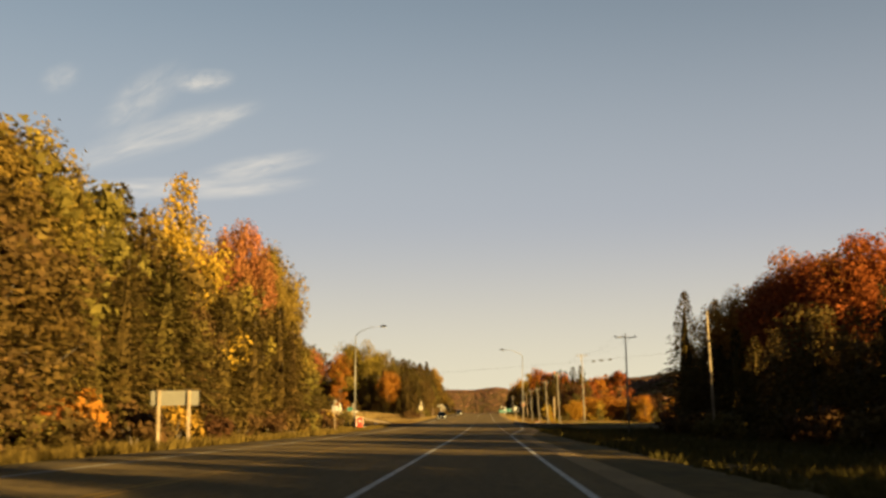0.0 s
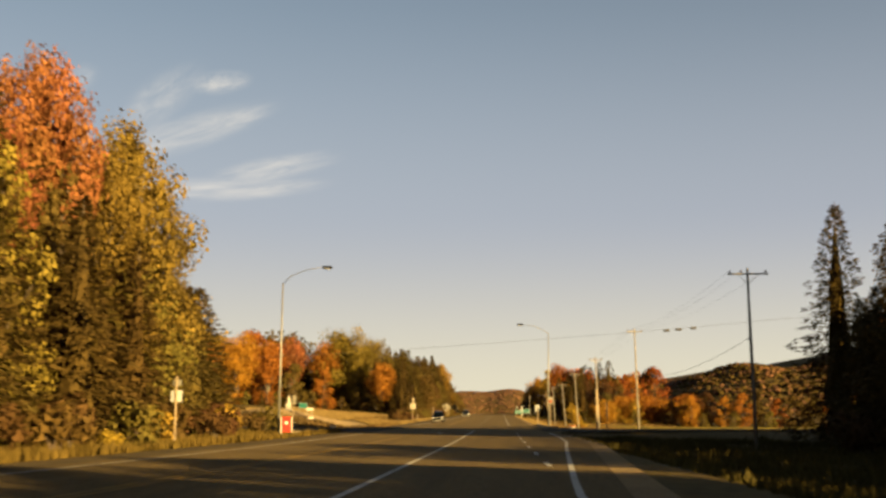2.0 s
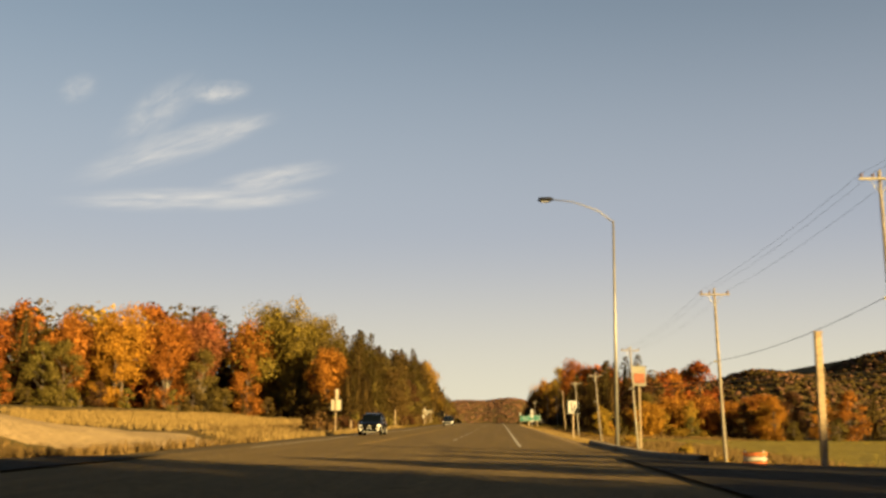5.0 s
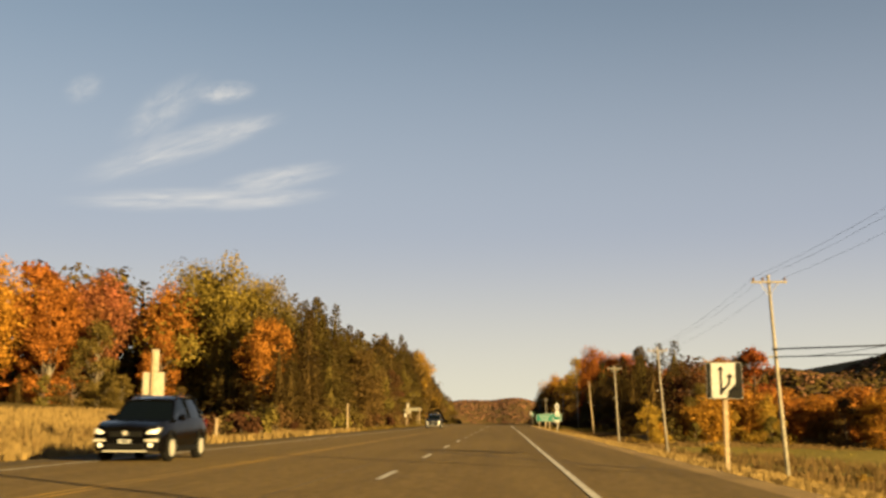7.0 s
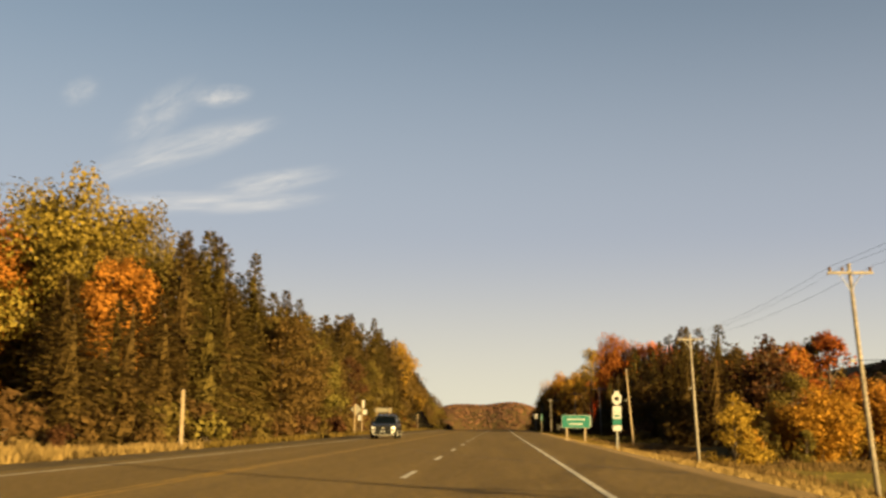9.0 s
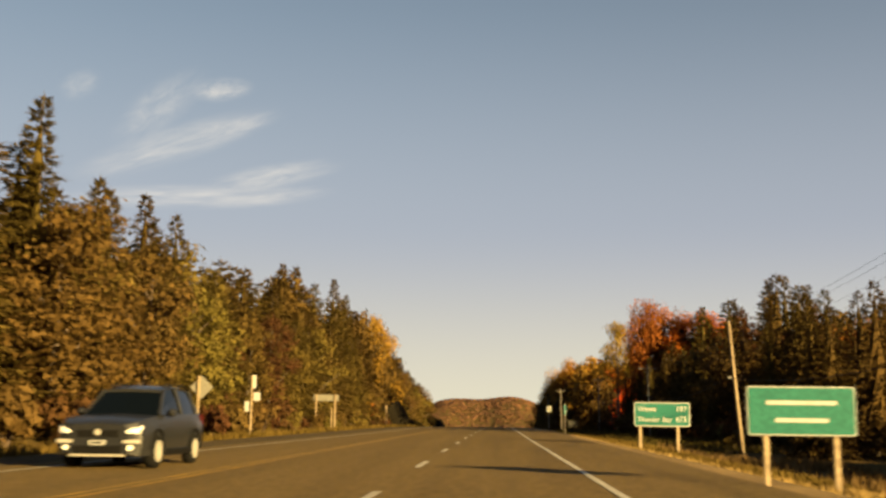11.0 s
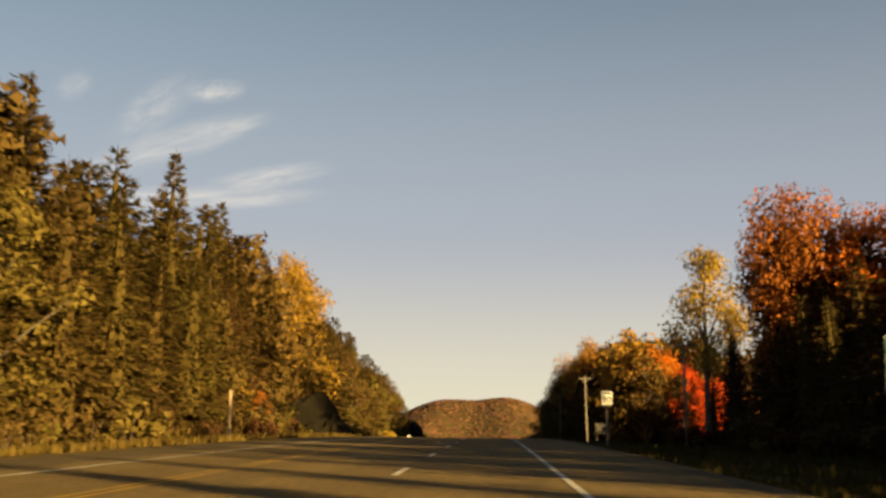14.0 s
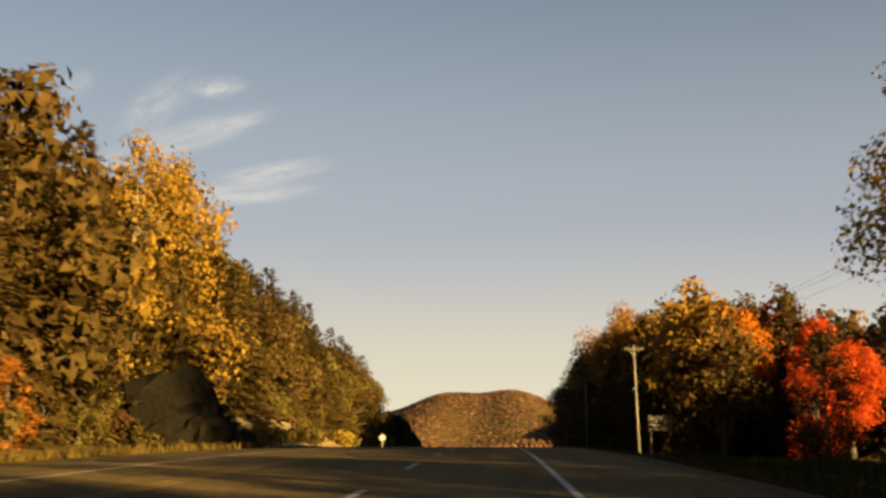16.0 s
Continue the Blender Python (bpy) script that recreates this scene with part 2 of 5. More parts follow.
def part(name, shape, mat, parent, label="", smooth=False):
    me = shape if isinstance(shape, bpy.types.Mesh) else mesh_from(name, *shape)
    if not me.materials:
        me.materials.append(mat)
    if smooth:
        for p in me.polygons:
            p.use_smooth = True
    ob = new(name, me)
    if parent:
        ob.parent = parent
    if label:
        ob["label"] = label
    return ob


def thing(name, label, category, group="", m=None):
    ob = tagged(new(name), label, category, group)
    ob.empty_display_size = 0.3
    if m is not None:
        ob.matrix_basis = m
    return ob


# ---- ground ----
ROAD_Y = (-400, -60, 0, 28.4, 57, 86, 115, 150, 185, 225, 252, 318, 359, 399, 425, 437, 460, 480, 511, 550, 600, 700, 900, 1200, 5000)
ROAD_Z = (2.4, -0.57, -1.075, -1.318, -1.56, -1.81, -1.99, -2.06, -2.04, -1.90, -1.78, -1.50, -1.28, -1.08, -0.96, -0.925, -0.93, -1.09, -1.70, -2.97, -5.4, -11, -22, -30, -30)


def smooth01(a, b, v):
    t = np.clip((v - a) / (b - a), 0, 1)
    return t * t * (3 - 2 * t)


def road_z(y):
    y = np.asarray(y, float)
    return sum(np.interp(y + d, ROAD_Y, ROAD_Z) for d in (-12, -6, 0, 6, 12)) / 5


def ripple(x, y):
    return 0.5 * np.sin(x * 0.21 + 1.3) * np.sin(y * 0.17 + 0.4) + 0.3 * np.sin(x * 0.53 + y * 0.31) + 0.2 * np.sin(x * 0.9 - y * 0.77 + 2)


SIDE_Y, SIDE_HALF = 164.0, 8.5


def ground_z(x, y):
    """Height of the ground: road bed, ditches, the raised clearing, the field, the ridge and the far hill."""
    x, y = np.asarray(x, float), np.asarray(y, float)
    z = road_z(y)
    near = 1 - smooth01(700, 1100, y)
    left = -x
    z_left = -0.45 * smooth01(13.5, 16.5, left) + 0.6 * smooth01(17, 23, left)
    clearing = smooth01(170, 195, y) * (1 - smooth01(345, 380, y))
    z_left = z_left + clearing * (0.9 * smooth01(17, 40, left) + 2.1 * smooth01(34, 66, left)) + 1.5 * np.exp(-((x + 28) / 7) ** 2 - ((y - 192) / 13) ** 2)
    z_right = -0.35 * smooth01(4.8, 6.5, x) - 1.5 * smooth01(7, 13, x) * smooth01(140, 200, y) * (1 - smooth01(330, 400, y)) - 0.4 * smooth01(7, 14, x)
    z_right = z_right - 0.5 * smooth01(14, 60, x)
    side = 1 - smooth01(SIDE_HALF, SIDE_HALF + 9, np.abs(y - SIDE_Y))
    lateral = np.where(x < 0, z_left, z_right) * (1 - 0.93 * side)
    bumps = ripple(x, y) * 0.22 * np.where(x < 0, smooth01(15, 22, left), smooth01(6, 12, x)) * (1 - side)
    z = z + (lateral + bumps) * near
    ridge = np.interp(x, (130, 240, 300, 350, 430, 560, 760, 3000), (0, 76, 87, 83, 101, 132, 150, 140)) + 4 * np.sin(x * 0.045)
    z = z + ridge * smooth01(900, 1450, y)
    hill = 10 + 35 * np.exp(-((x + 34) / np.where(x < -34, 95, 155)) ** 2) + 0.9 * np.sin(x * 0.06) + 12 * smooth01(250, 900, np.abs(x + 46))
    z = z + (hill + 30) * smooth01(1500, 2150, y) * (1 - smooth01(140, 330, x))
    return z


def sheet(name, xs, ys, lift, mat, height=ground_z, label="", kind="structure", parent=None):
    X, Y = np.meshgrid(xs, ys)
    Z = height(X, Y) + lift
    v = np.stack([X, Y, Z], -1).reshape(-1, 3)
    w = len(xs)
    f = [(r * w + c, r * w + c + 1, (r + 1) * w + c + 1, (r + 1) * w + c) for r in range(len(ys) - 1) for c in range(w - 1)]
    ob = part(name, mesh_from(name, v.tolist(), f), mat, parent, smooth=True)
    return tagged(ob, label, kind=kind)


gx = np.concatenate([-np.geomspace(3000, 60, 26), np.arange(-56, -24, 4), np.arange(-24, -12, 1.0), np.arange(-12, 4.6, 2), np.arange(4.6, 15, 0.8), np.arange(16, 60, 3), np.geomspace(62, 3000, 40)])
gy = np.concatenate([np.arange(-400, -60, 30), np.arange(-60, 700, 4), np.geomspace(704, 4500, 60)])
sheet("ground", gx, gy, -0.06, SOIL, label="rolling ground with dry autumn grass and ditches")

# ---- road ----


def ribbon(name, left, right, y0, y1, lift, mat, step=4.0, parent=None, label="", cols=1):
    """A strip of the road between two edges, given as numbers or as functions of y."""
    ys = np.linspace(y0, y1, max(2, int((y1 - y0) / step) + 1))
    lx = np.array([left(y) if callable(left) else left for y in ys])
    rx = np.array([right(y) if callable(right) else right for y in ys])
    z = road_z(ys) + lift
    v, f = [], []
    for i, y in enumerate(ys):
        for c in range(cols + 1):
            v.append((lx[i] + (rx[i] - lx[i]) * c / cols, y, z[i]))
    w = cols + 1
    for i in range(len(ys) - 1):
        for c in range(cols):
            f.append((i * w + c, i * w + c + 1, (i + 1) * w + c + 1, (i + 1) * w + c))
    ob = part(name, (v, f), mat, parent)
    if parent is None:
        tagged(ob, label, kind="structure")
    elif label:
        ob["label"] = label
    return ob


def left_line(y):
    return float(np.interp(y, (0, 110, 224, 276, 342, 367, 445, 700), (-9.9, -10.0, -10.4, -10.0, -9.4, -9.0, -8.4, -8.3)))


def mid_line(y):
    return float(np.interp(y, (0, 126, 215, 271, 337, 365, 445, 700), (-5.8, -6.0, -6.3, -6.2, -5.9, -5.8, -5.4, -5.3)))


def right_line(y):
    if y < 150:
        return float(np.interp(y, (-60, 30, 74, 101, 114, 128), (1.4, 1.5, 1.65, 3.1, 3.9, 4.3)))
    return float(np.interp(y, (200, 300, 360, 470), (1.5, 1.5, 1.35, 1.4)))


def left_edge(y):
    return left_line(y) - 0.9


def right_edge(y):
    return float(np.interp(y, (-60, 70, 112, 150, 178, 200, 700), (2.2, 2.2, 4.9, 5.2, 5.0, 4.3, 4.2)))


road = ribbon("road", left_edge, right_edge, -400, 1200, 0.0, ASPHALT, 4.0, label="worn grey asphalt highway with faded lane lines", cols=6)
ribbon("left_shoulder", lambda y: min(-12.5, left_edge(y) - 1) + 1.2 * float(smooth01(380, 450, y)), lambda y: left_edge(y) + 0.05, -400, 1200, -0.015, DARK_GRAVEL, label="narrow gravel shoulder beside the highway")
ribbon("right_shoulder", lambda y: right_edge(y) - 0.05, lambda y: right_edge(y) + 0.7, -400, 376, -0.02, GRAVEL, label="narrow gravel shoulder beside the verge")
# Darker gravel past here: the wood's shade is put into the colour.
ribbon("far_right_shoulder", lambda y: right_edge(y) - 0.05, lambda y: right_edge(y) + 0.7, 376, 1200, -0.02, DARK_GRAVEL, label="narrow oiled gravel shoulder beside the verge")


def side_road(name, x0, x1, half0, half1):
    """The road that crosses the highway, flaring where it joins."""
    xs = np.linspace(x0, x1, 40)
    v, f = [], []
    for i, x in enumerate(xs):
        t = abs(x - x0) / abs(x1 - x0)
        half = half1 + (half0 - half1) * max(0, 1 - t * 5) ** 2
        for c in range(7):
            y = SIDE_Y - half + 2 * half * c / 6
            v.append((x, y, float(ground_z(x, y)) + 0.05))
        if i:
            for c in range(6):
                q = (i * 7 + c, i * 7 + c + 1, (i - 1) * 7 + c + 1, (i - 1) * 7 + c)
                f.append(q if x1 > x0 else q[::-1])
    return tagged(part(name, (v, f), SIDE_ASPHALT, None), "dark asphalt side road joining the highway", kind="structure")


side_road("side_road_west", -10.5, -140, 15, 6)
side_road("side_road_east", 4.2, 140, 13, 6)


def line(name, at, y0, y1, mat, wide=0.13, step=4.0):
    return ribbon(name, lambda y: (at(y) if callable(at) else at) - wide / 2, lambda y: (at(y) if callable(at) else at) + wide / 2, y0, y1, 0.008, mat, step, parent=road)


line("edge_line", left_line, -100, 139, WHITE_PAINT)
line("edge_line", left_line, 190, 700, WHITE_PAINT)
line("edge_line", right_line, -100, 142, WHITE_PAINT)
line("edge_line", right_line, 192, 700, WHITE_PAINT)
line("lane_line", -1.93, -100, 156, WHITE_PAINT)
for shift in (-0.13, 0.13):
    line("centre_line", lambda y: mid_line(y) + shift, -100, 126, YELLOW_PAINT, 0.12)
    line("centre_line", lambda y: mid_line(y) + shift, 196, 700, YELLOW_PAINT, 0.12)
DASH = 11.08
for k in range(46):
    y = 206.9 + DASH * k
    line("lane_dash", -2.1 + 0.3 * float(smooth01(330, 460, y)), y, y + 3.3, WHITE_PAINT, 0.14)
for k in range(7):
    line("turn_lane_dash", 1.68, 84 + 9.2 * k, 87 + 9.2 * k, WHITE_PAINT, 0.14)

# ---- trees ----


def spruce_crown(height, wide, seed, bare=0.02, coarse=1.0):
    """Drooping boughs set all round a spire, each a fan of hanging needle sprays, round a solid inner cone that blocks
    light.
    """
    rnd = random.Random(seed)
    v, f = [], []
    # Solid cone added inside the crown to stop light coming through.
    rings = 6
    for i in range(rings + 1):
        t = i / rings
        for k in range(6):
            a, r = 1.047 * k + 0.5 * i, wide * 0.25 * (1 - t) ** 0.8 * rnd.uniform(0.7, 1.2) + 0.02
            v.append(Vector((r * math.cos(a), r * math.sin(a), height * (bare + 0.04 + 0.86 * t))))
        if i:
            f.extend((6 * i - 6 + k, 6 * i - 6 + (k + 1) % 6, 6 * i + (k + 1) % 6, 6 * i + k) for k in range(6))
    boughs = int(12.5 * height / coarse)
    swell = [rnd.uniform(0.7, 1.18) for _ in range(14)]
    sprays = 16 if coarse <= 1 else 11
    for k in range(boughs):
        t = bare + (1 - bare) * ((k + rnd.random()) / boughs) ** 1.22
        zz, a = height * t * 0.985, k * 2.39996 + rnd.uniform(-0.5, 0.5)
        r = wide * (1 - t) ** 0.8 * rnd.uniform(0.6, 1.12) * swell[int(t * 6 + (a % 6.283) * 1.9) % 14] + 0.14
        out, side = Vector((math.cos(a), math.sin(a), 0)), Vector((-math.sin(a), math.cos(a), 0))
        drop = rnd.uniform(0.2, 0.6) * r * (1.05 - 1.1 * t)
        for _ in range(sprays):
            q = rnd.uniform(0.22, 1.0) ** 0.8
            across = rnd.uniform(-1, 1)
            p = out * r * q + side * across * r * 0.36 * (1.08 - q) + Vector((0, 0, zz - drop * q ** 1.4 + rnd.uniform(-0.12, 0.1)))
            size = (rnd.uniform(0.24, 0.42) + 0.05 * r) * coarse ** 0.5 * (1.05 - 0.3 * t)
            tip = (out * rnd.uniform(0.4, 1.1) + side * (across * 0.7 + rnd.uniform(-0.4, 0.4)) + Vector((0, 0, rnd.uniform(-0.95, 0.15) + 0.7 * t * t))).normalized()
            flat = (side * rnd.uniform(0.4, 1) + out * rnd.uniform(-0.5, 0.5) + Vector((0, 0, rnd.uniform(-0.7, 0.7)))).normalized() * size * rnd.uniform(0.2, 0.36)
            b = len(v)
            v.extend((p - flat, p + flat, p + tip * size * 1.25))
            f.append((b, b + 1, b + 2))
    tip = len(v)
    v.extend((Vector((0.05, 0, height - 0.7)), Vector((-0.04, 0.05, height - 0.7)), Vector((0, 0, height + 0.2)), Vector((-0.03, -0.05, height - 0.7))))
    f.extend(((tip, tip + 1, tip + 2), (tip + 1, tip + 3, tip + 2)))
    return v, f


def leaf_cloud(lobes, count, size, rnd, v, f):
    """Leaf sprays scattered through round lobes, thicker towards their skin."""
    total = sum(r ** 2 for _, r in lobes)
    for c, r in lobes:
        for _ in range(int(count * r * r / total)):
            d = Vector((rnd.gauss(0, 1), rnd.gauss(0, 1), rnd.gauss(0, 1))).normalized()
            p = c + d * r * (rnd.random() ** 0.35) * rnd.uniform(0.85, 1.12)
            n = (d + Vector((rnd.uniform(-1, 1), rnd.uniform(-1, 1), rnd.uniform(-0.5, 0.9))) * 0.6).normalized()
            a = n.orthogonal().normalized()
            a = (a * math.cos(t := rnd.uniform(0, 6.28)) + n.cross(a) * math.sin(t))
            b2 = n.cross(a)
            s = size * rnd.uniform(0.55, 1.35)
            k = len(v)
            v.extend((p - a * s - b2 * s * 0.5, p + a * s - b2 * s * 0.5 + n * s * 0.3, p + b2 * s))
            f.append((k, k + 1, k + 2))


def broadleaf(height, wide, seed, count=2000, size=0.3, low=0.25, lobes=18, lean=0.0):
    """Trunk with limbs, and an uneven crown of leaf sprays."""
    rnd = random.Random(seed)
    trunk_top = height * (low + 0.3)
    bend = Vector((rnd.uniform(-0.5, 0.5), rnd.uniform(-0.5, 0.5), 0))
    r0 = 0.012 * height + 0.04
    wood = [tube([Vector((0, 0, -0.4)), Vector((0, 0, trunk_top * 0.5)) + bend * 0.5, Vector((0, 0, trunk_top)) + bend, Vector((0, 0, height * 0.85)) + bend * 1.4],
                 [r0 * 1.3, r0 * 0.9, r0 * 0.6, 0.03], 7)]
    blobs = []
    for k in range(lobes):
        t = rnd.random() ** 0.8
        z = height * (low + (1 - low) * t * 0.92)
        span = wide * math.sin(math.pi * min(1, 0.16 + 0.84 * t)) ** 0.6
        a, d = rnd.uniform(0, 6.28), rnd.uniform(0.15, 0.78) * span
        c = Vector((math.cos(a) * d, math.sin(a) * d, z)) + bend
        r = wide * rnd.uniform(0.26, 0.48) * (1.05 - 0.45 * t)
        blobs.append((c, r))
        if k % 2 == 0:
            base = Vector((0, 0, max(height * low * 0.8, z - d * 0.9 - 0.8))) + bend * 0.8
            mid = base.lerp(c, 0.5) + Vector((0, 0, 0.25))
            wood.append(tube([base, mid, c], [r0 * 0.45, r0 * 0.28, 0.02], 5, cap=False))
    v, f = [], []
    leaf_cloud(blobs, count, size, rnd, v, f)
    return joined(wood), (v, f)


def maple(height, wide, seed, count, size, low=0.16):
    """Trunk with rising limbs under a full, rounded crown, its leaf masses packed over a dome, denser leaves within."""
    rnd = random.Random(seed)
    r0 = 0.013 * height + 0.04
    bend = Vector((rnd.uniform(-0.4, 0.4), rnd.uniform(-0.4, 0.4), 0))
    wood = [tube([Vector((0, 0, -0.4)), Vector((0, 0, height * 0.25)) + bend * 0.5, Vector((0, 0, height * 0.5)) + bend, Vector((0, 0, height * 0.8)) + bend], [r0 * 1.35, r0, r0 * 0.7, 0.03], 7)]
    mid, up = height * (0.5 + low * 0.5), height * (0.5 - low * 0.5)
    blobs, inner = [], []
    for k in range(46):
        z = 1 - 2 * (k + 0.5) / 46
        a = k * 2.39996 + rnd.uniform(-0.3, 0.3)
        ring = math.sqrt(1 - z * z) * (1.0 if z > -0.2 else 0.86)
        reach_out = rnd.uniform(0.62, 0.84)
        c = Vector((wide * ring * math.cos(a) * reach_out, wide * ring * math.sin(a) * reach_out, mid + up * z * reach_out)) + bend
        blobs.append((c, wide * rnd.uniform(0.22, 0.34)))
        if k % 4 == 1:
            base = Vector((0, 0, max(height * 0.18, c.z - 3.5 - rnd.uniform(0, 1.5)))) + bend * 0.6
            wood.append(tube([base, base.lerp(c, 0.55) + Vector((0, 0, 0.4)), c], [r0 * 0.5, r0 * 0.3, 0.02], 5, cap=False))
        if k % 3 == 0:
            inner.append((Vector((0, 0, mid)) + bend + (c - Vector((0, 0, mid))) * 0.5, wide * 0.36))
    v, f = [], []
    leaf_cloud(blobs, count, size, rnd, v, f)
    leaf_cloud(inner, count // 9, size * 2.6, rnd, v, f)
    return joined(wood), (v, f)


SPRUCE = [(spruce_crown(15, w, 40 + i), tube([(0, 0, -0.4), (0.05, 0, 6), (0, 0.04, 11), (0, 0, 14.8)], [0.24, 0.17, 0.09, 0.015], 6)) for i, w in enumerate((3.6, 4.1, 3.2, 3.9))]
SPRUCE = [(mesh_from("crown", *c), mesh_from("trunk", *t)) for c, t in SPRUCE]
SPRUCE.append((mesh_from("crown", *spruce_crown(15, 3.7, 47, coarse=0.5)), SPRUCE[0][1]))
BROAD_TALL, BROAD, BROAD_MID, BROAD_BACK = [], [], [], []
for i, (w, low, n, lobes) in enumerate(((5.0, 0.08, 4600, 34), (5.8, 0.12, 5200, 38), (4.2, 0.08, 4000, 30), (5.0, 0.24, 4000, 28), (4.8, 0.02, 4600, 34), (4.2, 0.42, 2600, 22))):
    for stock, share, size in ((BROAD_TALL, 2.2, 0.125), (BROAD, 1.15, 0.18), (BROAD_MID, 0.55, 0.26), (BROAD_BACK, 0.4, 0.28)):
        wood_shape, leaves = broadleaf(15, w, 70 + i, int(n * share), size, low, int(lobes * 1.4) if share > 1.5 else lobes)
        stock.append((mesh_from("crown", *leaves), mesh_from("trunk", *wood_shape)))
MAPLE, MAPLE_TALL = [], []
for i, (w, low) in enumerate(((4.7, 0.14), (5.3, 0.2), (4.3, 0.12), (4.9, 0.28))):
    for stock, count, size in ((MAPLE, 6200, 0.165), (MAPLE_TALL, 15000, 0.122)):
        wood_shape, leaves = maple(15, w, 170 + i, count, size, low)
        stock.append((mesh_from("crown", *leaves), mesh_from("trunk", *wood_shape)))
SPRUCE_BACK = [(mesh_from("crown", *spruce_crown(15, w, 60 + i, coarse=2.4)), SPRUCE[0][1]) for i, w in enumerate((3.6, 4.1, 3.3))]
SPRUCE_MID = [(mesh_from("crown", *spruce_crown(15, w, 80 + i, coarse=1.25)), SPRUCE[0][1]) for i, w in enumerate((3.6, 4.1, 3.3, 3.8))]
tinted = {}


def tinted_mesh(me, mat):
    key = (me.name, mat.name)
    if key not in tinted:
        c = me.copy()
        c.materials.clear()
        c.materials.append(mat)
        tinted[key] = c
    return tinted[key]


TREE_LABELS = {
    "spruce": "tall dark green spruce with drooping ragged boughs",
    "olive": "leafy tree turning olive green and yellow in autumn",
    "gold": "tall tree with bright golden yellow autumn leaves",
    "amber": "broad tree with amber and orange autumn leaves",
    "lime": "tall aspen with yellow-green autumn leaves",
    "flame": "maple with vivid flame orange autumn leaves",
    "coral": "maple with faded coral red autumn leaves",
    "orange": "maple with glowing orange autumn leaves",
    "red": "maple with vivid red autumn leaves",
    "russet": "tree with dull russet brown autumn leaves",
}
rnd_tree = random.Random(5)


def tree(tint, x, y, height, wide=1.0, variant=None, group="", label="", sink=0.1, pale=False, fine=True):
    """A tree of its own at a place on the ground."""
    stock = (SPRUCE if fine else SPRUCE_MID) if tint == "spruce" else BROAD_TALL if fine and height > 18 else BROAD if fine and height > 7 else BROAD_MID
    if fine and height > 7 and variant not in (4, 5) and tint in ("orange", "amber", "coral", "red", "flame"):
        stock = MAPLE_TALL if height > 14 and abs(x) < 40 and not 300 < y < 360 else MAPLE
    i = rnd_tree.randrange(4 if stock is SPRUCE else min(5, len(stock))) if variant is None else variant
    if tint == "spruce" and x < 0:
        wide *= 1.22
    crown, trunk = stock[i]
    s = height / 15
    name = "spruce_tree" if tint == "spruce" else "maple_tree" if tint in ("orange", "red", "coral", "flame") else "broadleaf_tree"
    m = pose(x, y, float(ground_z(x, y)) - sink, rnd_tree.uniform(-2, 2), rnd_tree.uniform(-2, 2), rnd_tree.uniform(0, 360))
    ob = thing(name, label or TREE_LABELS[tint], "tree", group, m @ Matrix.Diagonal((s * wide, s * wide, s, 1)))
    part("trunk", tinted_mesh(trunk, PALE_BARK if pale else BARK), BARK, ob)
    part("crown", tinted_mesh(crown, LEAVES[tint]), LEAVES[tint], ob)
    return ob


def stuff_wood(name, label, places):
    """Many trees behind the front rows as one mesh: places of (tint, x, y, height, breadth)."""
    verts, loops, starts, mats = [], [], [], []
    tints = [t for t in LEAVES if any(p[0] == t for p in places)]
    r, count = random.Random(9), 0
    for tint, x, y, h, wide in places:
        stock = SPRUCE_BACK if tint == "spruce" else BROAD_BACK
        crown, trunk = stock[r.randrange(min(5, len(stock)))]
        m = pose(x, y, float(ground_z(x, y)) - 0.1, 0, 0, r.uniform(0, 360)) @ Matrix.Diagonal((h / 15 * wide, h / 15 * wide, h / 15, 1))
        turn, shift = np.array(m.to_3x3()), np.array(m.translation)
        for me, slot in ((crown, tints.index(tint)), (trunk, len(tints))):
            co = np.empty(len(me.vertices) * 3)
            me.vertices.foreach_get("co", co)
            verts.append(co.reshape(-1, 3) @ turn.T + shift)
            base = count
            count += len(me.vertices)
            for p in me.polygons:
                loops.append(tuple(i + base for i in p.vertices))
            mats += [slot] * len(me.polygons)
    me = bpy.data.meshes.new(name)
    me.from_pydata(np.concatenate(verts).tolist(), [], loops)
    for t in tints:
        me.materials.append(LEAVES[t])
    me.materials.append(BARK)
    me.polygons.foreach_set("material_index", mats)
    me.update()
    return tagged(new(name, me), label, "woods", kind="stuff")


def sun_lane(x, y, lanes):
    """Whether a place lies on one of the open lanes, given as (y where it meets the road's middle, half width), along which the low sun reaches the road."""
    at = y + x * SUN_FROM.x ** -1 * -SUN_FROM.y
    return any(abs(at - lane) < half for lane, half in lanes)


def wood(y0, y1, rows, step, mix, group, seed, own=2, lanes=()):
    """Rows of trees along the road, the first ones as things, the rest gathered. rows: (x, height), numbers or functions of y."""
    rnd, rest = random.Random(seed), []
    for k, (at, tall) in enumerate(rows):
        y = y0 + rnd.uniform(0, step)
        weights = mix[min(k, len(mix) - 1)]
        while y < y1:
            tint = rnd.choices(list(weights), list(weights.values()))[0]
            x = (at(y) if callable(at) else at) + rnd.uniform(-1.6, 1.6)
            h = (tall(y) if callable(tall) else tall) * rnd.uniform(0.84, 1.09)
            wide = rnd.uniform(0.95, 1.28)
            if sun_lane(x, y, lanes) or (-25 < x < -14 and 484 < y < 508):
                pass
            elif k < own:
                tree(tint, x, y, h, wide, group=group, pale=tint in ("gold", "olive") and rnd.random() < 0.4, fine=k == 0)
            else:
                rest.append((tint, x, y, h, wide))
            y += step * rnd.uniform(0.7, 1.3)
    return rest


